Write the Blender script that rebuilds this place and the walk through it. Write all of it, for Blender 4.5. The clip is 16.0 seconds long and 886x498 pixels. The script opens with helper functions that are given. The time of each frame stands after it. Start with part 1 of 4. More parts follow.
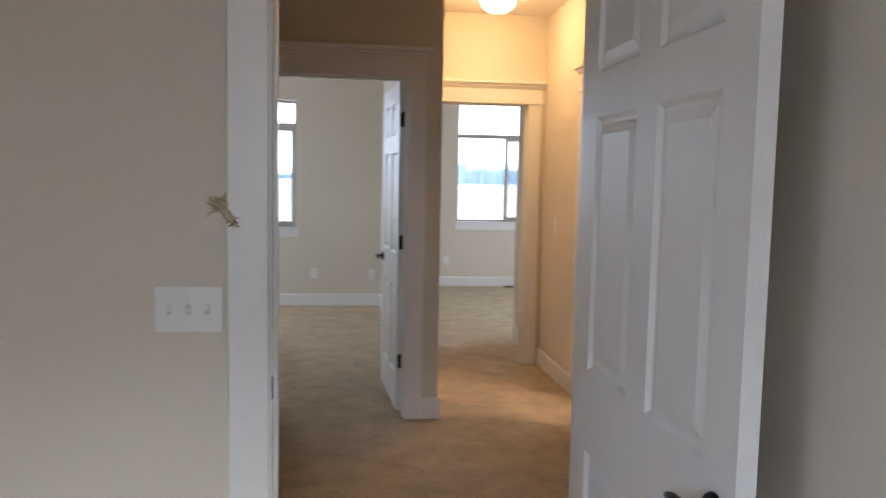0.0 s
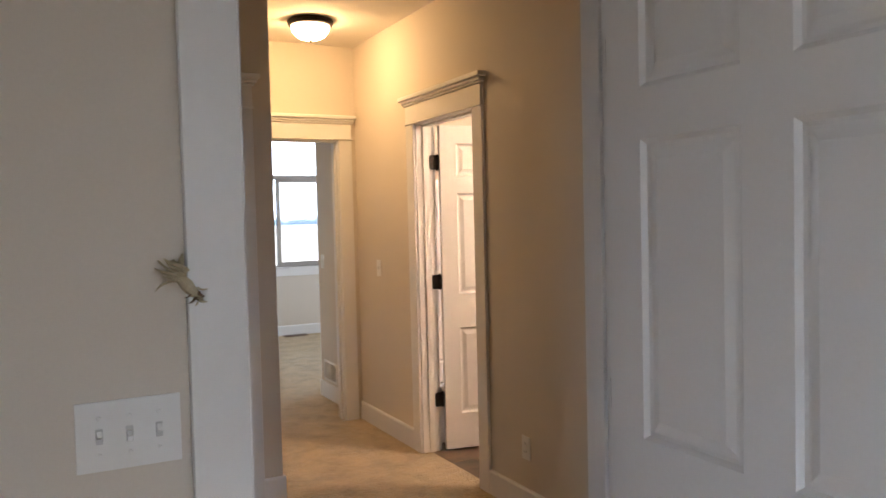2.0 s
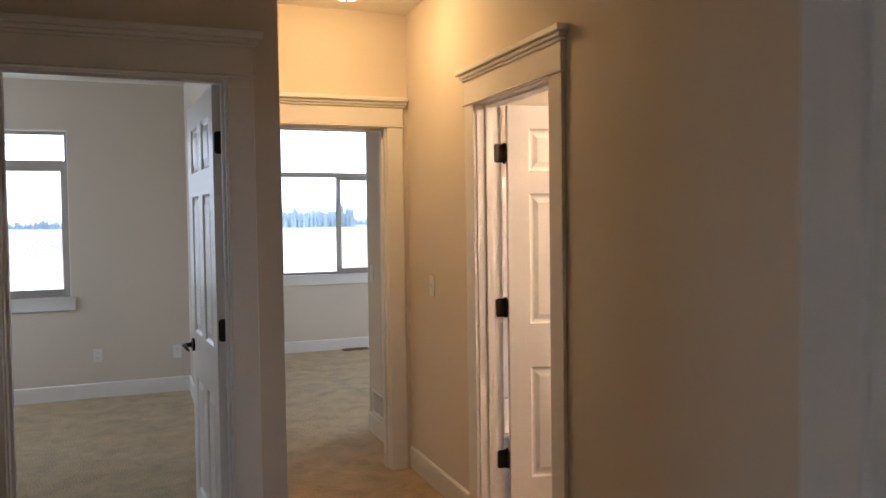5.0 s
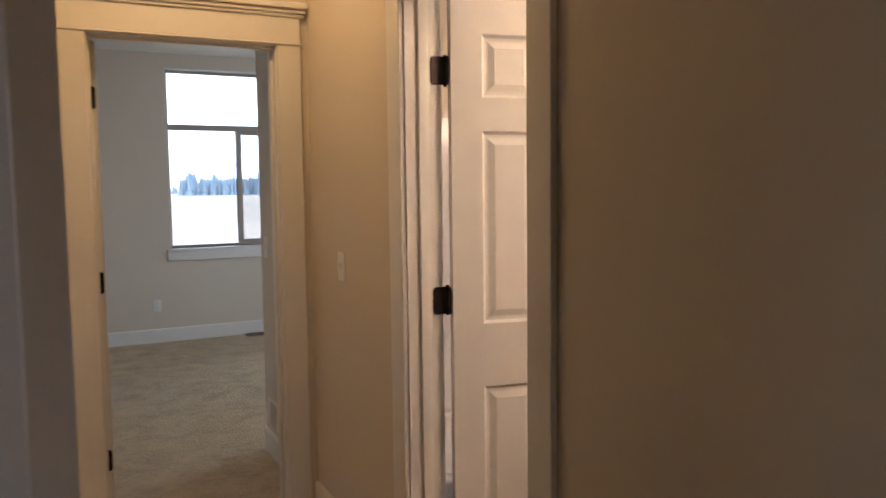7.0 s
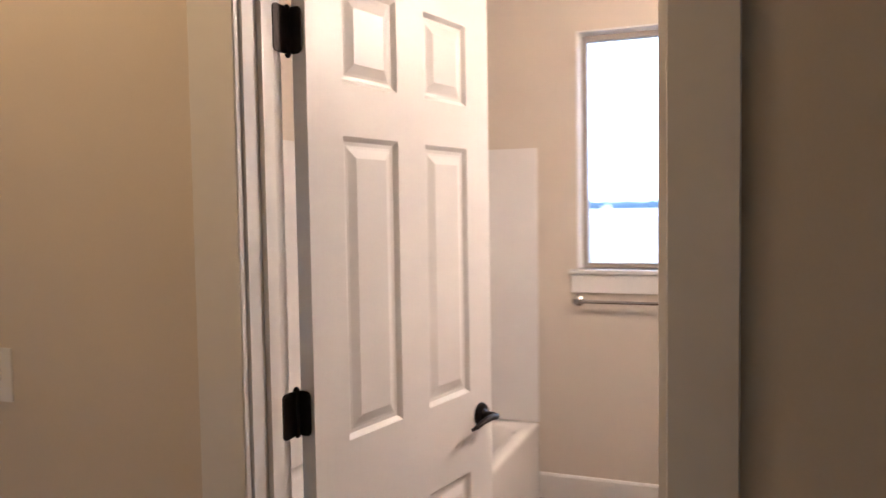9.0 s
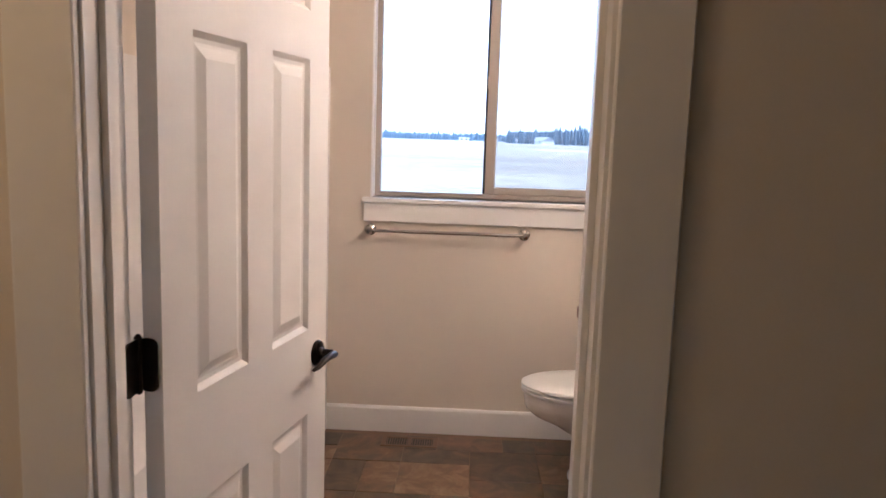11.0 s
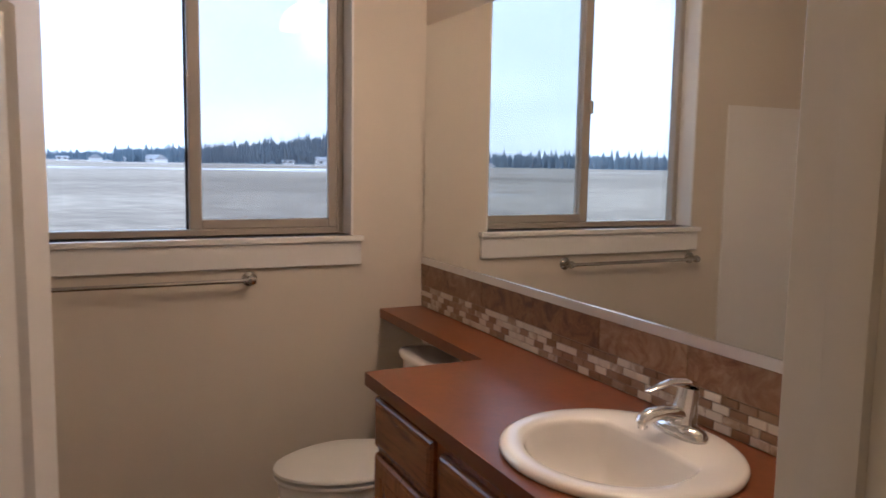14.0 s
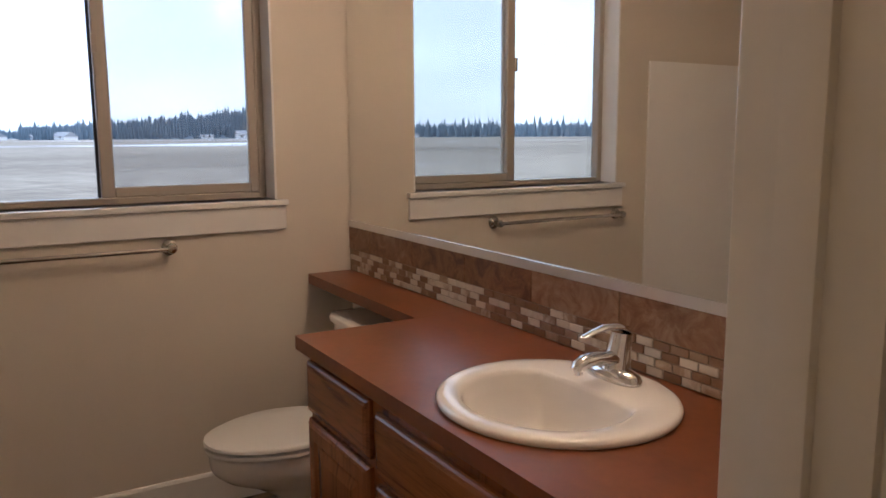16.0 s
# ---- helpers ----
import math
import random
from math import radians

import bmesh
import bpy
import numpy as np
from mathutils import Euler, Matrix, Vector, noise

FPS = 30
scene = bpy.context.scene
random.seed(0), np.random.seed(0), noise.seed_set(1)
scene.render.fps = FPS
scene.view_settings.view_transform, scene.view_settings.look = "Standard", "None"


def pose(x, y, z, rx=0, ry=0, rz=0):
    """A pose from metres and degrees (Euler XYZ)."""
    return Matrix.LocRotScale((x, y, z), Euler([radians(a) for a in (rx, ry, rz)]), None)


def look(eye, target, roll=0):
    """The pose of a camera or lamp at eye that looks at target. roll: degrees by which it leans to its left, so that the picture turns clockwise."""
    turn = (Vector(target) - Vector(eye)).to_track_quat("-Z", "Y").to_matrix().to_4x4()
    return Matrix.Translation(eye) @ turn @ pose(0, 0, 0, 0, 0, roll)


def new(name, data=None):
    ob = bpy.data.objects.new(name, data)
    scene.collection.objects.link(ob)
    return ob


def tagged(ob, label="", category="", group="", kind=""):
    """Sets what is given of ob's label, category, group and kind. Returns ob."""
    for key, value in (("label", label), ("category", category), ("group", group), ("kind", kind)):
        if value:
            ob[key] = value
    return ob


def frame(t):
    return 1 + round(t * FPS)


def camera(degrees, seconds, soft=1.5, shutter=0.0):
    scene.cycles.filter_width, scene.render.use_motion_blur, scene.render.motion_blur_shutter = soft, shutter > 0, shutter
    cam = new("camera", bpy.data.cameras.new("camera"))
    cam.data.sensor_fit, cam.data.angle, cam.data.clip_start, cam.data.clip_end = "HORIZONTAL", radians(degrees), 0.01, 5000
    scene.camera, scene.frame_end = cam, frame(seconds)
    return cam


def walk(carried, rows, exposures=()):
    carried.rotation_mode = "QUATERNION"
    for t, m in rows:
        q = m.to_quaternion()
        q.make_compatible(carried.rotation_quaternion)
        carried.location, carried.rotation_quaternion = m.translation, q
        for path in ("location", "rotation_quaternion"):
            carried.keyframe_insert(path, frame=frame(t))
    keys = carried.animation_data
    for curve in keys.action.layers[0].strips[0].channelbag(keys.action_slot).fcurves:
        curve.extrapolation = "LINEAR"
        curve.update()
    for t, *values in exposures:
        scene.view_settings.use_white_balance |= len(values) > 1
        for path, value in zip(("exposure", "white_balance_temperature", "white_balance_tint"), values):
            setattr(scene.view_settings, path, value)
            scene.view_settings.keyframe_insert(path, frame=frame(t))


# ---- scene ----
cam = camera(59.6, 16.0, shutter=0.5)
PATH = [
    (0, (-1.581, -0.914, 1.458), (-1.316, 1.06, 1.277), 1.1),
    (0.5, (-1.724, -0.747, 1.446), (-1.202, 1.175, 1.27), 1.2),
    (1, (-1.904, -0.565, 1.455), (-1.239, 1.314, 1.291), -0.2),
    (1.5, (-1.934, -0.394, 1.454), (-1.142, 1.437, 1.315), -0.4),
    (2, (-2.072, -0.3, 1.461), (-1.148, 1.472, 1.382), -1.4),
    (2.5, (-2.149, -0.227, 1.465), (-1.128, 1.491, 1.373), 0.3),
    (3, (-2.126, -0.192, 1.476), (-1.074, 1.505, 1.364), -0.1),
    (3.5, (-1.975, -0.09, 1.486), (-0.993, 1.651, 1.419), -0.5),
    (4, (-1.777, 0.076, 1.493), (-0.91, 1.877, 1.425), 0.7),
    (4.2, (-1.713, 0.176, 1.495), (-0.883, 1.995, 1.438), 0.4),
    (6.3, (-1.231, 1.346, 1.48), (-0.56, 3.227, 1.379), -1.6),
    (6.5, (-1.187, 1.449, 1.477), (-0.416, 3.29, 1.353), -1.2),
    (7, (-1.016, 1.742, 1.436), (-0.115, 3.521, 1.277), -0.7),
    (7.5, (-0.862, 2.112, 1.427), (0.171, 3.820, 1.310), 0.6),
    (8, (-0.922, 2.430, 1.445), (0.404, 3.920, 1.338), -1.3),
    (8.5, (-1.001, 2.841, 1.456), (0.607, 4.020, 1.320), -1.5),
    (9, (-1.158, 3.168, 1.464), (0.700, 3.902, 1.359), -0.9),
    (9.5, (-1.265, 3.348, 1.485), (0.690, 3.750, 1.352), -0.4),
    (10, (-1.275, 3.436, 1.486), (0.710, 3.630, 1.352), 0.6),
    (10.2, (-1.258, 3.460, 1.484), (0.730, 3.588, 1.316), 0.9),
    (12.3, (-0.577, 3.461, 1.399), (1.384, 3.566, 1.021), 2.4),
    (12.5, (-0.5, 3.519, 1.41), (1.478, 3.576, 1.123), 2.3),
    (13, (-0.366, 3.563, 1.399), (1.613, 3.38, 1.173), 1.4),
    (13.5, (-0.329, 3.74, 1.445), (1.545, 3.074, 1.235), -2.3),
    (14, (-0.304, 3.785, 1.446), (1.49, 2.931, 1.225), 1.0),
    (14.5, (-0.283, 3.786, 1.442), (1.469, 2.849, 1.208), 0.6),
    (15, (-0.282, 3.779, 1.44), (1.451, 2.815, 1.185), 0.7),
    (15.5, (-0.269, 3.787, 1.414), (1.45, 2.808, 1.117), 0.3),
    (16, (-0.268, 3.771, 1.402), (1.43, 2.757, 1.107), -0.3),
]
walk(cam, [(t, look(e, g, r)) for t, e, g, r in PATH], [(0, 3.75, 5800, 12), (4.2, 3.55, 5950, 12), (6.5, 2.95, 5850, 12), (7.5, 2.9, 5700, 12), (8.5, 3.1, 5150, 12), (10.2, 3.0, 4900, 12), (12.3, 2.6, 5000, 12), (13.0, 2.38, 5050, 12), (13.6, 2.05, 5200, 12), (14.2, 1.74, 5400, 12), (16, 1.72, 5500, 12)])

# ---- world, sun, large lights ----
SUN_EL, SUN_ROT = radians(35), radians(180)
world = bpy.data.worlds.new("sky")
scene.world = world
world.use_nodes = True
wn = world.node_tree
sky = wn.nodes.new("ShaderNodeTexSky")
sky.sky_type, sky.sun_disc = "NISHITA", False
sky.sun_elevation, sky.sun_rotation = SUN_EL, SUN_ROT
sky.dust_density, sky.air_density, sky.ozone_density = 1.0, 1.0, 1.0
# a closed layer of pale cloud, brighter overhead than at the horizon, with thinner streaks
where = wn.nodes.new("ShaderNodeTexCoord")
split = wn.nodes.new("ShaderNodeSeparateXYZ")
wn.links.new(where.outputs["Generated"], split.inputs[0])
rise = wn.nodes.new("ShaderNodeValToRGB")
for el, (p, c) in zip(rise.color_ramp.elements, ((0.0, (3.05, 3.5, 4.1)), (1.0, (4.0, 4.45, 5.0)))):
    el.position, el.color = p, (*c, 1)
wn.links.new(split.outputs["Z"], rise.inputs["Fac"])
stretch_ = wn.nodes.new("ShaderNodeMapping")
stretch_.inputs["Scale"].default_value = (1.0, 1.0, 4.0)
wn.links.new(where.outputs["Generated"], stretch_.inputs["Vector"])
streaks = wn.nodes.new("ShaderNodeTexNoise")
streaks.inputs["Scale"].default_value, streaks.inputs["Detail"].default_value = 3.0, 5.0
wn.links.new(stretch_.outputs["Vector"], streaks.inputs["Vector"])
shade = wn.nodes.new("ShaderNodeMapRange")
shade.inputs["From Min"].default_value, shade.inputs["From Max"].default_value = 0.3, 0.7
shade.inputs["To Min"].default_value, shade.inputs["To Max"].default_value = 0.86, 1.14
wn.links.new(streaks.outputs["Fac"], shade.inputs["Value"])
cloud = wn.nodes.new("ShaderNodeVectorMath")
cloud.operation = "SCALE"
wn.links.new(rise.outputs["Color"], cloud.inputs[0])
wn.links.new(shade.outputs["Result"], cloud.inputs["Scale"])
cover = wn.nodes.new("ShaderNodeMix")
cover.data_type = "RGBA"
cover.inputs["Factor"].default_value = 0.93
wn.links.new(sky.outputs["Color"], cover.inputs["A"])
wn.links.new(cloud.outputs["Vector"], cover.inputs["B"])
wn.nodes["Background"].inputs["Strength"].default_value = 0.15
wn.links.new(cover.outputs["Result"], wn.nodes["Background"].inputs["Color"])

sun = bpy.data.lights.new("sun", "SUN")
sun.energy, sun.angle, sun.color = 0.8, radians(40), (1.0, 0.96, 0.91)
sun_ob = new("sun", sun)
sun_dir = Vector((math.sin(SUN_ROT) * math.cos(SUN_EL), math.cos(SUN_ROT) * math.cos(SUN_EL), math.sin(SUN_EL)))
sun_ob.matrix_world = look(sun_dir * 50, (0, 0, 0))


def sky_fill(name, eye, target, w, h, watts):
    """An area lamp standing in for skylight at an added window's opening."""
    li = bpy.data.lights.new(name, "AREA")
    li.shape, li.size, li.size_y, li.energy, li.color = "RECTANGLE", w, h, watts, (0.86, 0.93, 1.0)
    new(name, li).matrix_world = look(eye, target)


# fill lamps added at unseen side windows to brighten both bedrooms
sky_fill("bedroom_fill_light", (-4.42, 7.1, 1.6), (0, 7.1, 1.6), 1.2, 1.4, 2.2)
sky_fill("far_bedroom_fill_light", (3.18, 7.6, 1.6), (0, 7.6, 1.6), 1.4, 1.4, 3.5)




# ---- materials ----
def nodes_of(name):
    m = bpy.data.materials.new(name)
    m.use_nodes = True
    nt = m.node_tree
    return m, nt, nt.nodes["Principled BSDF"]


def add(nt, kind, **inputs):
    n = nt.nodes.new(kind)
    for k, v in inputs.items():
        n.inputs[k].default_value = v
    return n


def ramp(nt, source, stops):
    r = nt.nodes.new("ShaderNodeValToRGB")
    e = r.color_ramp.elements
    while len(e) < len(stops):
        e.new(0.5)
    for el, (p, c) in zip(e, stops):
        el.position, el.color = p, (*c, 1)
    nt.links.new(source, r.inputs["Fac"])
    return r.outputs["Color"]


def tone(c, k):
    return tuple(min(1, v * k) for v in c)


def coords(nt, stretch=(1, 1, 1)):
    tc = nt.nodes.new("ShaderNodeTexCoord")
    mp = nt.nodes.new("ShaderNodeMapping")
    mp.inputs["Scale"].default_value = stretch
    nt.links.new(tc.outputs["Object"], mp.inputs["Vector"])
    return mp.outputs["Vector"]


def surface(name, color, rough=0.5, large=1.5, small=60, vary=0.06, bump=0.0, depth=0.002, metal=0.0, stretch=(1, 1, 1), ior=1.45, per_piece=0.0, coat=0.0):
    """A plain surface with tone variation at two scales and fine relief."""
    m, nt, b = nodes_of(name)
    v = coords(nt, stretch)
    n1 = add(nt, "ShaderNodeTexNoise", Scale=large, Detail=3.0)
    n2 = add(nt, "ShaderNodeTexNoise", Scale=small, Detail=4.0)
    for n in (n1, n2):
        nt.links.new(v, n.inputs["Vector"])
    mix = nt.nodes.new("ShaderNodeMath")
    mix.operation = "MULTIPLY_ADD"
    mix.inputs[1].default_value = 0.6
    nt.links.new(n1.outputs["Fac"], mix.inputs[0])
    half = nt.nodes.new("ShaderNodeMath")
    half.operation = "MULTIPLY"
    half.inputs[1].default_value = 0.4
    nt.links.new(n2.outputs["Fac"], half.inputs[0])
    nt.links.new(half.outputs[0], mix.inputs[2])
    source = mix.outputs[0]
    if per_piece:
        info = nt.nodes.new("ShaderNodeObjectInfo")
        s = nt.nodes.new("ShaderNodeMath")
        s.operation = "MULTIPLY_ADD"
        s.inputs[1].default_value = per_piece
        nt.links.new(info.outputs["Random"], s.inputs[0])
        nt.links.new(source, s.inputs[2])
        off = nt.nodes.new("ShaderNodeMath")
        off.operation = "SUBTRACT"
        off.inputs[1].default_value = per_piece / 2
        nt.links.new(s.outputs[0], off.inputs[0])
        source = off.outputs[0]
    nt.links.new(ramp(nt, source, [(0.25, tone(color, 1 - vary)), (0.75, tone(color, 1 + vary))]), b.inputs["Base Color"])
    b.inputs["Roughness"].default_value = rough
    b.inputs["Metallic"].default_value = metal
    b.inputs["IOR"].default_value = ior
    b.inputs["Coat Weight"].default_value = coat
    if bump:
        bp = add(nt, "ShaderNodeBump", Strength=bump, Distance=depth)
        nt.links.new(n2.outputs["Fac"], bp.inputs["Height"])
        nt.links.new(bp.outputs["Normal"], b.inputs["Normal"])
    return m


def wood_material(name, dark, light, rough, axis):
    m, nt, b = nodes_of(name)
    stretch = [14, 14, 14]
    stretch[axis] = 0.9
    v = coords(nt, stretch)
    n1 = add(nt, "ShaderNodeTexNoise", Scale=2.2, Detail=6.0, Distortion=1.2)
    n2 = add(nt, "ShaderNodeTexNoise", Scale=18.0, Detail=4.0)
    for n in (n1, n2):
        nt.links.new(v, n.inputs["Vector"])
    mx = nt.nodes.new("ShaderNodeMath")
    mx.operation = "MULTIPLY_ADD"
    mx.inputs[1].default_value = 0.35
    nt.links.new(n2.outputs["Fac"], mx.inputs[0])
    nt.links.new(n1.outputs["Fac"], mx.inputs[2])
    nt.links.new(ramp(nt, mx.outputs[0], [(0.4, dark), (0.62, tone(light, 0.8)), (0.85, light)]), b.inputs["Base Color"])
    b.inputs["Roughness"].default_value = rough
    bp = add(nt, "ShaderNodeBump", Strength=0.12, Distance=0.001)
    nt.links.new(n2.outputs["Fac"], bp.inputs["Height"])
    nt.links.new(bp.outputs["Normal"], b.inputs["Normal"])
    return m


def carpet_material():
    m, nt, b = nodes_of("carpet")
    v = coords(nt)
    n1 = add(nt, "ShaderNodeTexNoise", Scale=6.0, Detail=6.0, Distortion=0.3)
    n2 = add(nt, "ShaderNodeTexNoise", Scale=150.0, Detail=3.0)
    vo = add(nt, "ShaderNodeTexVoronoi", Scale=95.0)
    n3 = add(nt, "ShaderNodeTexNoise", Scale=28.0, Detail=4.0, Distortion=1.0)
    for n in (n1, n2, vo, n3):
        nt.links.new(v, n.inputs["Vector"])
    a = nt.nodes.new("ShaderNodeMath")
    a.operation = "MULTIPLY_ADD"
    a.inputs[1].default_value = 0.5
    nt.links.new(n1.outputs["Fac"], a.inputs[0])
    h = nt.nodes.new("ShaderNodeMath")
    h.operation = "MULTIPLY_ADD"
    h.inputs[1].default_value = 0.3
    nt.links.new(n3.outputs["Fac"], h.inputs[0])
    k = nt.nodes.new("ShaderNodeMath")
    k.operation = "MULTIPLY"
    k.inputs[1].default_value = 0.25
    nt.links.new(n2.outputs["Fac"], k.inputs[0])
    nt.links.new(k.outputs[0], h.inputs[2])
    nt.links.new(h.outputs[0], a.inputs[2])
    c = CARPET
    nt.links.new(ramp(nt, a.outputs[0], [(0.34, tone(c, 0.60)), (0.52, c), (0.70, tone(c, 1.30))]), b.inputs["Base Color"])
    b.inputs["Roughness"].default_value = 1.0
    b.inputs["Sheen Weight"].default_value = 0.25
    bp = add(nt, "ShaderNodeBump", Strength=0.9, Distance=0.012)
    bm_ = nt.nodes.new("ShaderNodeMath")
    bm_.operation = "ADD"
    nt.links.new(vo.outputs["Distance"], bm_.inputs[0])
    nt.links.new(n3.outputs["Fac"], bm_.inputs[1])
    nt.links.new(bm_.outputs[0], bp.inputs["Height"])
    nt.links.new(bp.outputs["Normal"], b.inputs["Normal"])
    return m


def stone_material(name, stops, rough, scale, per_piece, bump=0.3):
    """Mottled stone; each piece takes its own shift of tone."""
    m, nt, b = nodes_of(name)
    tc = nt.nodes.new("ShaderNodeTexCoord")
    info = nt.nodes.new("ShaderNodeObjectInfo")
    sh = nt.nodes.new("ShaderNodeVectorMath")
    sh.operation = "ADD"
    mul = nt.nodes.new("ShaderNodeMath")
    mul.operation = "MULTIPLY"
    mul.inputs[1].default_value = 37.0
    nt.links.new(info.outputs["Random"], mul.inputs[0])
    nt.links.new(tc.outputs["Object"], sh.inputs[0])
    nt.links.new(mul.outputs[0], sh.inputs[1])
    n1 = add(nt, "ShaderNodeTexNoise", Scale=scale, Detail=7.0, Roughness=0.65, Distortion=0.8)
    n2 = add(nt, "ShaderNodeTexNoise", Scale=scale * 6, Detail=5.0)
    for n in (n1, n2):
        nt.links.new(sh.outputs[0], n.inputs["Vector"])
    a = nt.nodes.new("ShaderNodeMath")
    a.operation = "MULTIPLY_ADD"
    a.inputs[1].default_value = per_piece
    nt.links.new(info.outputs["Random"], a.inputs[0])
    nt.links.new(n1.outputs["Fac"], a.inputs[2])
    s = nt.nodes.new("ShaderNodeMath")
    s.operation = "SUBTRACT"
    s.inputs[1].default_value = per_piece / 2
    nt.links.new(a.outputs[0], s.inputs[0])
    nt.links.new(ramp(nt, s.outputs[0], stops), b.inputs["Base Color"])
    b.inputs["Roughness"].default_value = rough
    bp = add(nt, "ShaderNodeBump", Strength=bump, Distance=0.002)
    nt.links.new(n2.outputs["Fac"], bp.inputs["Height"])
    nt.links.new(bp.outputs["Normal"], b.inputs["Normal"])
    return m


def glass_material():
    m, nt, b = nodes_of("window_glass")
    nt.nodes.remove(b)
    t = nt.nodes.new("ShaderNodeBsdfTransparent")
    g = nt.nodes.new("ShaderNodeBsdfGlossy")
    g.inputs["Roughness"].default_value = 0.02
    fr = add(nt, "ShaderNodeFresnel", IOR=1.45)
    mx = nt.nodes.new("ShaderNodeMixShader")
    nt.links.new(fr.outputs[0], mx.inputs[0])
    nt.links.new(t.outputs[0], mx.inputs[1])
    nt.links.new(g.outputs[0], mx.inputs[2])
    nt.links.new(mx.outputs[0], nt.nodes["Material Output"].inputs["Surface"])
    return m


def screen_material():
    m, nt, b = nodes_of("insect_screen_mesh")
    b.inputs["Base Color"].default_value = (0.10, 0.11, 0.12, 1)
    b.inputs["Roughness"].default_value = 0.7
    t = nt.nodes.new("ShaderNodeBsdfTransparent")
    mx = nt.nodes.new("ShaderNodeMixShader")
    mx.inputs[0].default_value = 0.2
    nt.links.new(t.outputs[0], mx.inputs[1])
    nt.links.new(b.outputs[0], mx.inputs[2])
    nt.links.new(mx.outputs[0], nt.nodes["Material Output"].inputs["Surface"])
    return m


def lamp_material(name, color, strength):
    m, nt, b = nodes_of(name)
    b.inputs["Base Color"].default_value = (0.9, 0.88, 0.8, 1)
    b.inputs["Emission Color"].default_value = (*color, 1)
    b.inputs["Emission Strength"].default_value = strength
    return m


def field_material():
    m, nt, b = nodes_of("dry_field")
    v = coords(nt, (0.045, 0.012, 1))
    v2 = coords(nt, (1, 1, 1))
    n1 = add(nt, "ShaderNodeTexNoise", Scale=1.0, Detail=6.0)
    n2 = add(nt, "ShaderNodeTexNoise", Scale=0.8, Detail=8.0, Roughness=0.7)
    n3 = add(nt, "ShaderNodeTexNoise", Scale=0.7, Detail=5.0, Distortion=0.4)
    nt.links.new(v, n1.inputs["Vector"])
    nt.links.new(v2, n2.inputs["Vector"])
    nt.links.new(v, n3.inputs["Vector"])
    a = nt.nodes.new("ShaderNodeMath")
    a.operation = "MULTIPLY_ADD"
    a.inputs[1].default_value = 0.6
    nt.links.new(n2.outputs["Fac"], a.inputs[0])
    hf = nt.nodes.new("ShaderNodeMath")
    hf.operation = "MULTIPLY"
    hf.inputs[1].default_value = 0.4
    nt.links.new(n1.outputs["Fac"], hf.inputs[0])
    nt.links.new(hf.outputs[0], a.inputs[2])
    base = ramp(nt, a.outputs[0], [(0.36, (0.10, 0.08, 0.055)), (0.5, (0.20, 0.165, 0.125)), (0.64, (0.33, 0.285, 0.22))])
    snow = ramp(nt, n3.outputs["Fac"], [(0.63, (0, 0, 0)), (0.68, (1, 1, 1))])
    mx = nt.nodes.new("ShaderNodeMix")
    mx.data_type = "RGBA"
    nt.links.new(snow, mx.inputs["Factor"])
    nt.links.new(base, mx.inputs["A"])
    mx.inputs["B"].default_value = (0.72, 0.74, 0.78, 1)
    nt.links.new(mx.outputs["Result"], b.inputs["Base Color"])
    b.inputs["Roughness"].default_value = 0.95
    return m


CARPET = (0.48, 0.36, 0.205)
wall_paint = surface("wall_paint", (0.66, 0.595, 0.505), 0.75, 1.2, 180, 0.035, 0.10, 0.0015)
ceiling_paint = surface("ceiling_paint", (0.78, 0.745, 0.68), 0.85, 1.0, 90, 0.04, 0.35, 0.004)
trim_paint = surface("white_trim_paint", (0.77, 0.755, 0.73), 0.32, 2.0, 40, 0.025, 0.04, 0.001)
door_paint = surface("white_door_paint", (0.77, 0.755, 0.73), 0.36, 2.0, 120, 0.03, 0.05, 0.001)
plastic = surface("white_plastic", (0.78, 0.77, 0.74), 0.3, 3.0, 50, 0.02)
# white plastic darkened to grey: the shade inside the toggle slots
slot_grey = surface("shaded_plastic", (0.56, 0.55, 0.53), 0.5)
slot_dark = surface("dark_slot", (0.05, 0.045, 0.04), 0.6)
bronze = surface("dark_bronze", (0.022, 0.017, 0.014), 0.38, 8.0, 90, 0.3, 0.1, 0.0005, metal=0.75)
chrome = surface("chrome", (0.80, 0.80, 0.80), 0.08, 3.0, 30, 0.02, metal=1.0)
nickel = surface("brushed_nickel", (0.50, 0.48, 0.45), 0.11, 6.0, 80, 0.05, metal=1.0)
aluminium = surface("mirror_channel_metal", (0.85, 0.85, 0.85), 0.32, 4.0, 60, 0.03, metal=1.0)
vinyl_frame = surface("tan_vinyl_window_frame", (0.40, 0.365, 0.32), 0.4, 3.0, 60, 0.04)
porcelain = surface("white_porcelain", (0.84, 0.81, 0.77), 0.07, 2.0, 20, 0.012, coat=0.6)
acrylic = surface("white_acrylic", (0.82, 0.80, 0.78), 0.12, 2.0, 20, 0.015)
laminate = surface("rust_brown_laminate", (0.19, 0.058, 0.019), 0.31, 7.0, 45, 0.24)
cabinet_wood_x = wood_material("stained_wood", (0.10, 0.029, 0.007), (0.34, 0.12, 0.031), 0.26, 0)
cabinet_wood_z = wood_material("stained_wood_upright", (0.10, 0.029, 0.007), (0.34, 0.12, 0.031), 0.26, 2)
splash_tile = stone_material("brown_stone_tile", [(0.30, (0.11, 0.048, 0.024)), (0.44, (0.22, 0.105, 0.05)), (0.56, (0.29, 0.16, 0.085)), (0.70, (0.40, 0.27, 0.165))], 0.33, 17.0, 0.18)
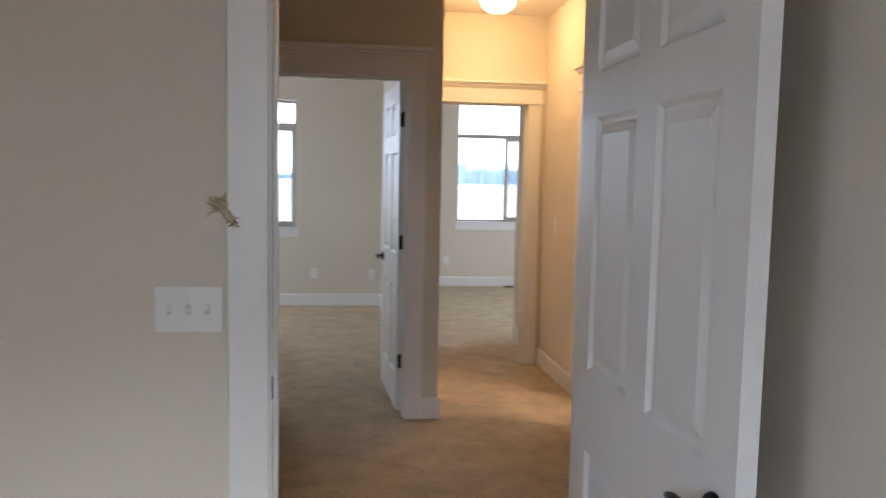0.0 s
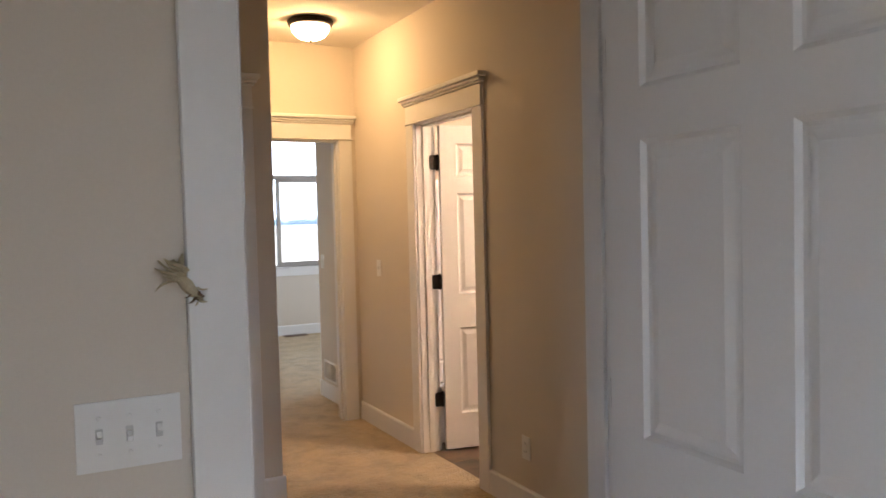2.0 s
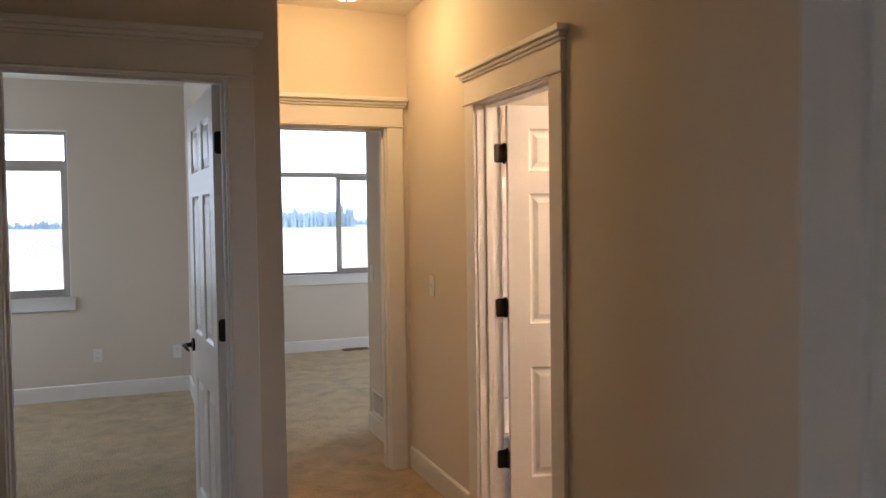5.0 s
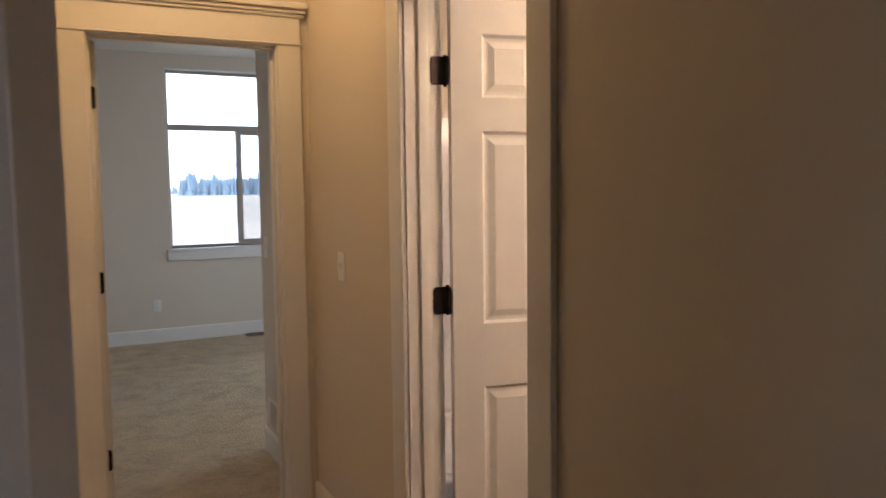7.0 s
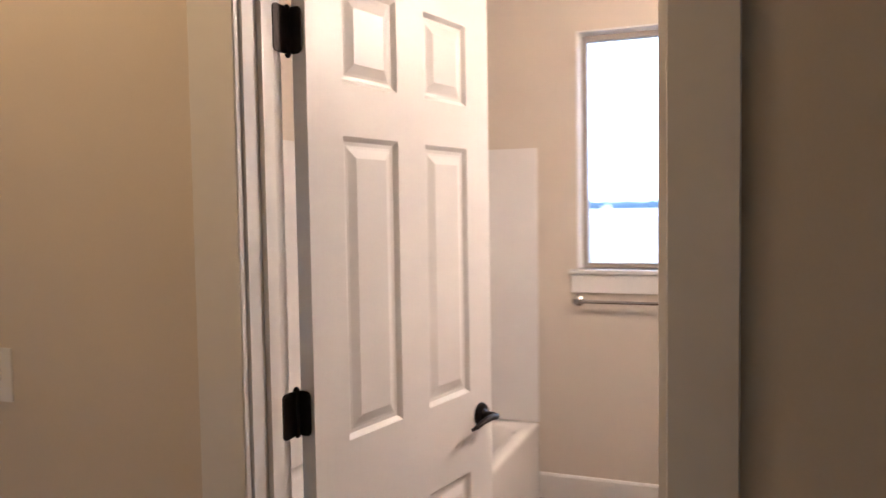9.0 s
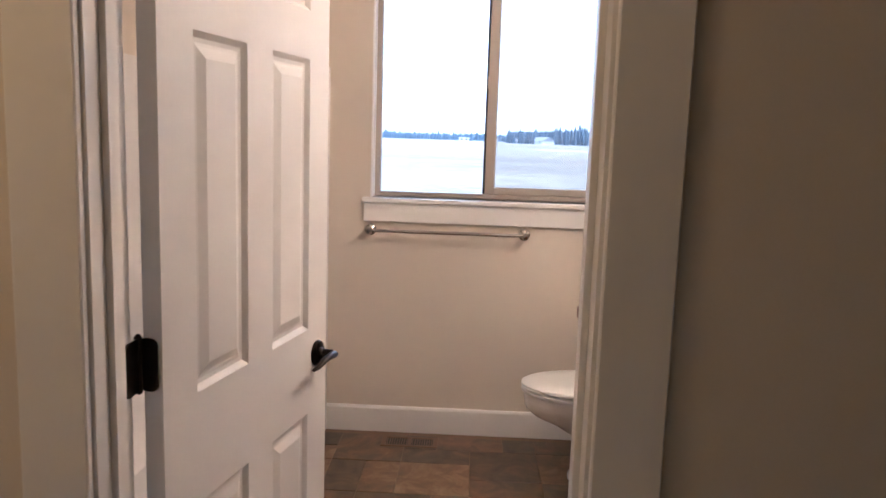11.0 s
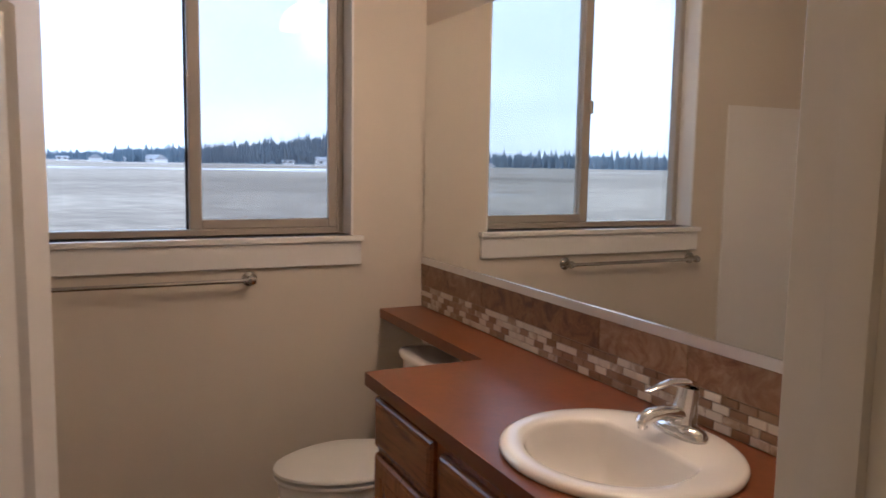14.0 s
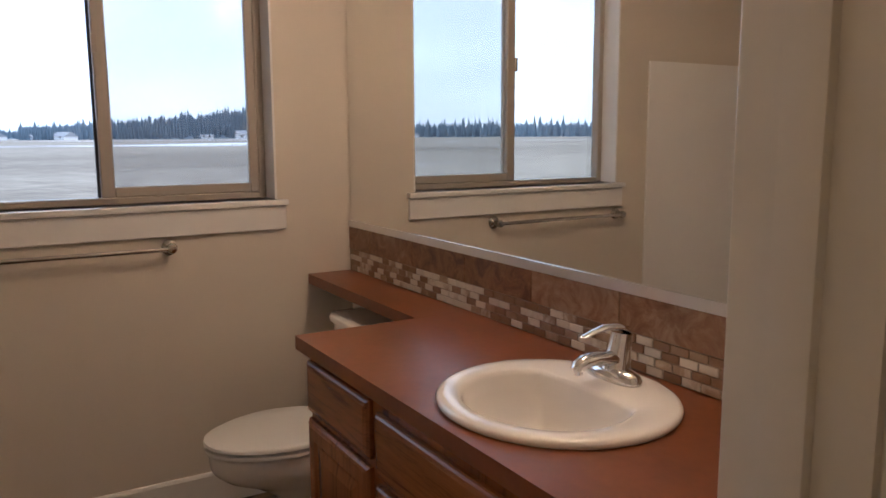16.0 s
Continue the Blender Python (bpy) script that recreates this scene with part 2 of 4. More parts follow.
mosaic = stone_material("mixed_stone_mosaic", [(0.16, (0.26, 0.15, 0.08)), (0.36, (0.33, 0.21, 0.125)), (0.52, (0.42, 0.31, 0.20)), (0.68, (0.74, 0.68, 0.57))], 0.3, 8.0, 1.0, 0.15)
grout = surface("brown_grout", (0.34, 0.265, 0.185), 0.85, 8.0, 160, 0.1, 0.3)
floor_tile = stone_material("slate_look_tile", [(0.22, (0.045, 0.036, 0.028)), (0.42, (0.105, 0.075, 0.05)), (0.6, (0.19, 0.115, 0.065)), (0.78, (0.31, 0.22, 0.13))], 0.38, 7.0, 0.35, 0.25)
floor_grout = surface("tan_grout", (0.24, 0.175, 0.115), 0.8, 6.0, 140, 0.1, 0.2)
carpet = carpet_material()
glass = glass_material()
screen_mesh = screen_material()
mirror_silver = surface("mirror_silver", (0.86, 0.87, 0.85), 0.0, 1.0, 2.0, 0.002, metal=1.0)
field = field_material()
# far trees: the blue-grey haze of distance is mixed into the needle colour
conifer = surface("hazy_conifer_needles", (0.10, 0.14, 0.18), 0.95, 0.05, 0.6, 0.2)
house_white = surface("white_siding", (0.75, 0.75, 0.76), 0.7, 0.5, 4, 0.06)
roof_grey = surface("grey_roofing", (0.30, 0.31, 0.33), 0.8, 0.5, 5, 0.1)
register_brown = surface("brown_register_metal", (0.20, 0.13, 0.085), 0.45, 8.0, 60, 0.08, metal=0.3)
dried_cream = surface("dried_cream_husk", (0.52, 0.45, 0.30), 0.8, 30, 180, 0.25, 0.3)
dried_brown = surface("dried_brown_husk", (0.20, 0.13, 0.08), 0.8, 30, 180, 0.3, 0.3)
lamp_glow = lamp_material("lit_lamp_glass", (1.0, 0.60, 0.25), 6.2)
bulb_glow = lamp_material("lit_bulb_glass", (1.0, 0.69, 0.44), 19.0)


# ---- mesh helpers ----
def box(bm, x0, x1, y0, y1, z0, z1):
    v = [bm.verts.new((x, y, z)) for x in (x0, x1) for y in (y0, y1) for z in (z0, z1)]
    for f in ((0, 1, 3, 2), (4, 6, 7, 5), (0, 4, 5, 1), (2, 3, 7, 6), (0, 2, 6, 4), (1, 5, 7, 3)):
        bm.faces.new([v[i] for i in f])
    return bm


def rounded(bm, r, segments=2):
    bmesh.ops.bevel(bm, geom=list(bm.edges), offset=r, segments=segments, profile=0.7, affect="EDGES", clamp_overlap=True)
    return bm


def block(x0, x1, y0, y1, z0, z1, r=0.0, segments=2):
    bm = box(bmesh.new(), x0, x1, y0, y1, z0, z1)
    if r:
        rounded(bm, r, segments)
    return bm


def lathe(profile, steps=32, axis="z", sx=1.0, sy=1.0):
    """A turned shape from (radius, height) pairs."""
    bm = bmesh.new()
    rings = []
    for r, h in profile:
        if r < 1e-6:
            rings.append([bm.verts.new((0, 0, h))])
        else:
            rings.append([bm.verts.new((r * sx * math.cos(2 * math.pi * i / steps), r * sy * math.sin(2 * math.pi * i / steps), h)) for i in range(steps)])
    for a, b in zip(rings, rings[1:]):
        for i in range(steps):
            j = (i + 1) % steps
            q = [a[i % len(a)], a[j % len(a)], b[j % len(b)], b[i % len(b)]]
            q = list(dict.fromkeys(q))
            if len(q) > 2:
                bm.faces.new(q)
    if axis == "x":
        bm.transform(Matrix.Rotation(radians(90), 4, "Y"))
    if axis == "y":
        bm.transform(Matrix.Rotation(radians(-90), 4, "X"))
    return bm


def tube(points, radii, steps=14, flat=1.0):
    """A round bar along a line of points."""
    bm = bmesh.new()
    rings = []
    pts = [Vector(p) for p in points]
    for i, p in enumerate(pts):
        d = (pts[min(i + 1, len(pts) - 1)] - pts[max(i - 1, 0)]).normalized()
        side = d.cross(Vector((0, 0, 1)))
        side = side.normalized() if side.length > 1e-4 else Vector((1, 0, 0))
        up = side.cross(d).normalized()
        rings.append([bm.verts.new(p + radii[i] * (math.cos(2 * math.pi * k / steps) * side + flat * math.sin(2 * math.pi * k / steps) * up)) for k in range(steps)])
    for a, b in zip(rings, rings[1:]):
        for k in range(steps):
            bm.faces.new((a[k], a[(k + 1) % steps], b[(k + 1) % steps], b[k]))
    bm.faces.new(rings[0][::-1])
    bm.faces.new(rings[-1])
    return bm


def loft(outlines, close=True):
    """Skin over closed outlines with the same number of points."""
    bm = bmesh.new()
    rings = [[bm.verts.new(p) for p in o] for o in outlines]
    n = len(rings[0])
    for a, b in zip(rings, rings[1:]):
        for k in range(n):
            bm.faces.new((a[k], a[(k + 1) % n], b[(k + 1) % n], b[k]))
    if close:
        bm.faces.new(rings[0][::-1])
        bm.faces.new(rings[-1])
    return bm


def mesh_of(name, bm, material, smooth=None):
    bmesh.ops.recalc_face_normals(bm, faces=list(bm.faces))
    me = bpy.data.meshes.new(name)
    bm.to_mesh(me)
    bm.free()
    me.materials.append(material)
    if smooth:
        me.polygons.foreach_set("use_smooth", [True] * len(me.polygons))
        me.set_sharp_from_angle(angle=radians(smooth))
    return me


def part(name, bm, material, parent, label="", smooth=35, at=None):
    ob = new(name, mesh_of(name, bm, material, smooth))
    ob.parent = parent
    if at is not None:
        ob.matrix_basis = at
    return tagged(ob, label)


def thing(name, m, label, category, group="", kind=""):
    ob = new(name)
    ob.empty_display_size = 0.1
    ob.matrix_basis = m
    return tagged(ob, label, category, group, kind)


def solid(name, bm, material, label, category, kind="structure", smooth=35, group=""):
    return tagged(new(name, mesh_of(name, bm, material, smooth)), label, category, group, kind)


# ---- plan: metres; hall runs along +y, bathroom lies on its +x side ----
CEIL = 2.715
A0, A1 = 1.06, 1.18            # wall between first room and hall
AL, AR = -1.75, -0.92          # its door opening
ROOM_A_E = -0.80
H_E = 0.12                     # hall's east wall is 0 .. 0.12
BS, BN = 3.283, 4.0            # bathroom door opening
B2_0, B2_1 = 3.67, 3.79        # wall with the second bedroom's door
B2L, B2R = -1.95, -1.19
COR_W = -0.985                 # corridor's west face
F0, F1 = 5.02, 5.15            # end wall of the corridor
FL, FR = -0.865, -0.14
HEAD = 2.04
B2_N, B3_N = 7.90, 9.45        # far walls of the bedrooms
X, YM = 2.59, 2.497            # bathroom's window wall and mirror wall
TUB = 4.14
BATH_N = 4.95
OUT = 0.16


def wall(name, x0, x1, y0, y1, holes=(), z1=CEIL, label="beige painted drywall wall", axis=None):
    """A wall box with rectangular holes (a, b, low, high) along its longer side."""
    bm = bmesh.new()
    along_x = (x1 - x0) > (y1 - y0) if axis is None else axis == "x"
    lo, hi = (x0, x1) if along_x else (y0, y1)

    def piece(a, b, z_low, z_high):
        if b - a > 1e-4 and z_high - z_low > 1e-4:
            if along_x:
                box(bm, a, b, y0, y1, z_low, z_high)
            else:
                box(bm, x0, x1, a, b, z_low, z_high)

    at = lo
    for a, b, low, high in sorted(holes):
        piece(at, a, 0, z1)
        piece(a, b, 0, low)
        piece(a, b, high, z1)
        at = b
    piece(at, hi, 0, z1)
    return solid(name, bm, wall_paint, label, "wall", smooth=None)


G = 0.02   # the lining of a door opening is set into the wall
wall("wall_first_room_north", -4.2, ROOM_A_E, A0, A1, [(AL - G, AR + G, 0, HEAD + G)])
wall("wall_first_room_east", ROOM_A_E, ROOM_A_E + 0.12, -3.2, A1)
wall("wall_first_room_west", -4.32, -4.2, -3.32, A1, [(-2.3, -0.8, 0.85, 2.3)])
wall("wall_first_room_south", -4.2, ROOM_A_E + 0.12, -3.32, -3.2, [(-2.6, -1.3, 0.85, 2.3)])
wall("wall_hall_south", ROOM_A_E + 0.12, H_E, A1 - 0.12, A1)
wall("wall_hall_east", 0, H_E, A1, F1 + 0.79, [(BS - G, BN + G, 0, HEAD + G)])
wall("wall_hall_west", -2.32, -2.2, A1, B2_1)
wall("wall_bedroom_door", -2.2, COR_W, B2_0, B2_1, [(B2L - G, B2R + G, 0, HEAD + G)])
wall("wall_corridor_west", -1.11, COR_W, B2_1, B3_N)
wall("wall_corridor_end", COR_W, 0, F0, F1, [(FL - G, FR + G, 0, HEAD + G)])
B2W = (-3.25, -2.06, 0.885, 2.30)
B3W = (-0.01, 1.40, 0.885, 2.585)
BW = (2.80, 3.945, 1.158, 2.305)
wall("wall_bedroom_west", -4.6, -4.44, B2_1, B2_N + OUT, [(6.5, 7.7, 0.9, 2.3)], axis="y")
wall("wall_bedroom_south", -4.44, -2.2, B2_1 - 0.12, B2_1)
wall("wall_bedroom_north", -4.44, -1.11, B2_N, B2_N + OUT, [B2W])
wall("wall_far_bedroom_north", -1.11, 3.2, B3_N, B3_N + OUT, [B3W])
wall("wall_far_bedroom_east", 3.2, 3.36, F1 + 0.67, B3_N + OUT, [(6.9, 8.3, 0.9, 2.3)], axis="y")
wall("wall_far_bedroom_south", H_E, 3.2, F1 + 0.67, F1 + 0.79)
wall("wall_bath_window", X, X + OUT, YM - 0.12, F1 + 0.67, [BW], axis="y")
wall("wall_bath_mirror", H_E, X, YM - 0.12, YM)
wall("wall_bath_north", H_E, X, BATH_N, BATH_N + 0.12)

solid("ceiling", block(-4.7, 3.5, -3.4, 9.7, CEIL, CEIL + 0.25), ceiling_paint, "off-white textured drywall ceiling", "ceiling", smooth=None)
bm = bmesh.new()
box(bm, -4.6, H_E / 2, -3.32, 9.6, -0.2, 0)
box(bm, H_E / 2, 3.36, F1 + 0.6, 9.6, -0.2, 0)
solid("floor_carpet", bm, carpet, "beige cut-pile carpet, slightly trodden", "carpet", smooth=None)
floor_bath = solid("floor_bathroom", block(H_E / 2, X + OUT, YM - 0.12, F1 + 0.6, -0.2, -0.006), floor_grout, "bathroom floor of brown slate-look tiles with tan joints", "floor", smooth=None)


# ---- trim ----
def baseboard(name, x0, y0, x1, y1, nx, ny, h=0.13):
    """A white board along a wall from one point to the other; (nx, ny) points into the room."""
    t = 0.014
    d = Vector((x1 - x0, y1 - y0, 0))
    e, n = d.normalized(), Vector((nx, ny, 0))
    prof = [(0, 0), (t, 0), (t, h - 0.012), (t - 0.004, h - 0.003), (t - 0.008, h), (0, h)]
    ends = []
    for s in (0, d.length):
        ends.append([Vector((x0, y0, 0)) + e * s + n * p + Vector((0, 0, z)) for p, z in prof])
    return solid(name, loft(ends), trim_paint, "white painted flat baseboard along the wall", "baseboard", smooth=None)


C = 0.1
baseboard("baseboard_hall_east", 0, BN + C + 0.006, 0, F0, -1, 0)
baseboard("baseboard_hall_east_south", 0, A1, 0, BS - C - 0.006, -1, 0)
baseboard("baseboard_corner", B2R + C + 0.006, B2_0, COR_W + 0.014, B2_0, 0, -1)
baseboard("baseboard_corridor_west", COR_W, B2_0 - 0.014, COR_W, F0, 1, 0)
baseboard("baseboard_bedroom_north", -4.44, B2_N, -1.11, B2_N, 0, -1)
baseboard("baseboard_bedroom_east", -1.11, B2_1, -1.11, B2_N, -1, 0)
baseboard("baseboard_far_north", COR_W, B3_N, 3.2, B3_N, 0, -1)
baseboard("baseboard_far_west", COR_W, F1, COR_W, B3_N, 1, 0)
baseboard("baseboard_far_closet", 0, F1, 0, F1 + 0.79, -1, 0)
baseboard("baseboard_far_closet_return", 0, F1 + 0.79, 3.2, F1 + 0.79, 0, 1)
baseboard("baseboard_bath_window", X, YM, X, TUB, -1, 0)
baseboard("baseboard_first_room", -4.2, A0, AL - C - 0.006, A0, 0, -1)
baseboard("baseboard_first_room_west", -4.2, -3.2, -4.2, A0, 1, 0)
baseboard("baseboard_first_room_east", ROOM_A_E, -3.2, ROOM_A_E, A0, -1, 0)
baseboard("baseboard_hall_south", AR + C + 0.006, A1, 0, A1, 0, 1)


def door_trim(name, origin, u, n, width, thick, label, cut=(9, 9)):
    """Lining, stops, casings and stepped head of one opening. u runs along the wall, n out of its face. cut: how far the head may reach past each casing."""
    u, n = Vector((*u, 0)), Vector((*n, 0))
    m = Matrix(((u.x, n.x, 0, origin[0]), (u.y, n.y, 0, origin[1]), (0, 0, 1, 0), (0, 0, 0, 1)))
    frame_ob = thing(name, m, label, "door frame", kind="structure")
    w, c = width, C
    part("jamb", block(-G, 0, -thick, 0, 0, HEAD), trim_paint, frame_ob)
    part("jamb", block(w, w + G, -thick, 0, 0, HEAD), trim_paint, frame_ob)
    part("head_jamb", block(-G, w + G, -thick, 0, HEAD, HEAD + G), trim_paint, frame_ob)
    for a, b in ((0, 0.011), (w - 0.011, w)):
        part("door_stop", block(a, b, -0.078, -0.043, 0, HEAD - 0.012, 0.002), trim_paint, frame_ob)
    part("door_stop", block(0, w, -0.078, -0.043, HEAD - 0.011, HEAD, 0.002), trim_paint, frame_ob)
    for side in (0, 1):
        face, sgn = (0, 1) if side == 0 else (-thick, -1)

        def slab(a, b, d, z0, z1, r=0.0025):
            lo, hi = sorted((face, face + sgn * d))
            return block(max(a, -c - 0.006 - cut[0]), min(b, w + c + 0.006 + cut[1]), lo, hi, z0, z1, r, 1)

        rv = 0.006 if side == 0 else 0.018
        part("casing", slab(-c - 0.006, -rv, 0.018, 0, HEAD + 0.002), trim_paint, frame_ob)
        part("casing", slab(w + rv, w + c + 0.006, 0.018, 0, HEAD + 0.002), trim_paint, frame_ob)
        o = c + 0.006
        part("head_bead", slab(-o - 0.008, w + o + 0.008, 0.026, HEAD + 0.002, HEAD + 0.012, 0.004), trim_paint, frame_ob)
        part("head_board", slab(-o, w + o, 0.020, HEAD + 0.012, HEAD + 0.118), trim_paint, frame_ob)
        for d, z0, z1 in ((0.030, 0.118, 0.132), (0.040, 0.132, 0.150), (0.054, 0.150, 0.176)):
            part("head_cap", slab(-o - d + 0.018, w + o + d - 0.018, d, HEAD + z0, HEAD + z1, 0.004), trim_paint, frame_ob)
    return frame_ob


frame_1 = door_trim("door_frame_1", (AL, A0), (1, 0), (0, -1), AR - AL, A1 - A0, "white painted door frame with flat casings and stepped head", cut=(9, 0.0))
part("strike_plate", block(-0.0005, 0.0015, -0.030, 0.0015, 0.886, 0.944, 0.0006, 1), bronze, frame_1, "dark bronze strike plate")
door_trim("door_frame_2", (0, BS), (0, 1), (-1, 0), BN - BS, H_E, "white painted bathroom door frame with stepped head moulding")
door_trim("door_frame_3", (B2L, B2_0), (1, 0), (0, -1), B2R - B2L, B2_1 - B2_0, "white painted bedroom door frame with stepped head moulding")
door_trim("door_frame_4", (FL, F0), (1, 0), (0, -1), FR - FL, F1 - F0, "white door frame filling the end of the corridor", cut=(0.03, 0.028))


# ---- doors ----
def leaf_plate(x0, x1, y0, y1, h=0.045, r=0.012, n=5):
    """A hinge leaf: a thin plate in the y-z plane with rounded corners."""
    ends = []
    for x_ in (x0, x1):
        ring = []
        for cy, cz, a0 in ((y1 - r, h - r, 0), (y0 + r, h - r, 90), (y0 + r, r - h, 180), (y1 - r, r - h, 270)):
            for k in range(n):
                q = radians(a0 + 90 * k / (n - 1))
                ring.append((x_, cy + r * math.cos(q), cz + r * math.sin(q)))
        ends.append(ring)
    return loft(ends)


def panel_door(name, pivot, angle, width, side, label, strike=True):
    """A six-panel door hung at its pivot. Its leaf runs along u; the face away from the pivot lies at v = -0.035 * side."""
    t, h, z0 = 0.035, 2.022, 0.013
    ob = thing(name, pose(pivot[0], pivot[1], 0, 0, 0, angle), label, "door")
    st, gap = 0.112, 0.108
    pw = (width - 2 * st - gap) / 2
    us = [0.008, st, st + pw, st + pw + gap, width - st, width]
    zs = [z0, 0.235, 0.775, 0.985, 1.615, 1.722, 1.925, z0 + h]
    bm = bmesh.new()
    for v, flip in ((0.0, 1), (-t * side, -1)):
        g = [[bm.verts.new((a, v, z)) for z in zs] for a in us]
        for i in range(5):
            for j in range(7):
                if i in (1, 3) and j in (1, 3, 5):
                    continue
                bm.faces.new((g[i][j], g[i + 1][j], g[i + 1][j + 1], g[i][j + 1]))
    bm.verts.ensure_lookup_table()
    half = len(us) * len(zs)
    nz = len(zs)

    def vert(k, i, j):
        return bm.verts[k * half + i * nz + j]

    for i in range(5):
        for j in (0, nz - 1):
            bm.faces.new((vert(0, i, j), vert(0, i + 1, j), vert(1, i + 1, j), vert(1, i, j)))
    for j in range(nz - 1):
        for i in (0, 5):
            bm.faces.new((vert(0, i, j), vert(0, i, j + 1), vert(1, i, j + 1), vert(1, i, j)))
    leaf = part("leaf", bm, door_paint, ob, smooth=None)
    for i in (1, 3):
        for j in (1, 3, 5):
            bm = bmesh.new()
            for v, s in ((0.0, -side), (-t * side, side)):
                rings = []
                for inset, deep in ((0.0, 0.0), (0.004, 0.0035), (0.010, 0.0095), (0.018, 0.0105), (0.024, 0.0095), (0.044, 0.0022)):
                    a0, a1, b0, b1 = us[i] + inset, us[i + 1] - inset, zs[j] + inset, zs[j + 1] - inset
                    rings.append([bm.verts.new((a, v + s * deep, b)) for a, b in ((a0, b0), (a1, b0), (a1, b1), (a0, b1))])
                for p, q in zip(rings, rings[1:]):
                    for k in range(4):
                        bm.faces.new((p[k], p[(k + 1) % 4], q[(k + 1) % 4], q[k]))
                bm.faces.new(rings[-1])
            part("panel", bm, door_paint, ob, smooth=None)
    for z in (1.81, 1.065, 0.325):
        hinge = part("hinge", lathe([(0, -0.052), (0.004, -0.050), (0.0065, -0.046), (0.0065, 0.046), (0.004, 0.050), (0, 0.052)], 12), bronze, ob, "dark bronze butt hinge", at=pose(0, 0.004 * side, z))
        part("hinge_leaf", leaf_plate(0.0015, 0.0037, min(0, -0.034 * side), max(0, -0.034 * side)), bronze, hinge)
        r = Matrix.Rotation(-radians(angle), 4, "Z")
        jl = leaf_plate(-0.0005, 0.0025, -0.052, 0.002)
        part("hinge_leaf", jl, bronze, hinge, at=r @ JAMB_LEAF[name])
    zl = 0.915
    for v, s in ((0.0, side), (-t * side, -side)):
        rose = part("rosette", lathe([(0, 0), (0.031, 0), (0.032, 0.004), (0.029, 0.010), (0.016, 0.013), (0.011, 0.02), (0.011, 0.042), (0, 0.044)], 28, "y", 1, 1), bronze, ob, "dark bronze door rosette", at=Matrix.Translation((width - 0.062, v, zl)) @ Matrix.Diagonal((1, s, 1, 1)))
        lever = tube([(0.008, 0.046, 0), (-0.006, 0.048, 0.001), (-0.035, 0.050, 0.004), (-0.065, 0.048, 0.001), (-0.090, 0.043, -0.008), (-0.104, 0.037, -0.013)], [0.009, 0.0115, 0.0095, 0.0085, 0.0075, 0.004], 12, 0.8)
        part("lever", lever, bronze, rose, "curved dark bronze lever")
    part("latch_plate", block(width - 0.0005, width + 0.0012, -t * side / 2 - 0.0125, -t * side / 2 + 0.0125, zl - 0.028, zl + 0.028), bronze, ob)
    return ob


# jamb leaf of each hinge: set against the jamb face, beside the pivot
JAMB_LEAF = {
    "first_room_door": pose(0, 0.054, 0),
    "bathroom_door": pose(0, 0, 0, 0, 0, -90) @ pose(0, 0, 0),
    "bedroom_door": pose(0, 0, 0),
    "far_bedroom_door": pose(0, 0, 0),
}
door_1 = panel_door("first_room_door", (-0.923, A0 - 0.008), -90, 0.855, 1, "white six-panel interior door standing open into the room")
BATH_DOOR_ANGLE = -11.4
door_2 = panel_door("bathroom_door", (H_E + 0.020, BN - 0.007), BATH_DOOR_ANGLE, 0.711, 1, "white six-panel bathroom door standing open, dark bronze lever")
door_3 = panel_door("bedroom_door", (B2R - 0.002, B2_1 + 0.006), 94, 0.752, -1, "white six-panel bedroom door standing open into the bedroom")
door_4 = panel_door("far_bedroom_door", (FL + 0.002, F1 + 0.006), 93, 0.718, 1, "white six-panel door opened back into the far bedroom")


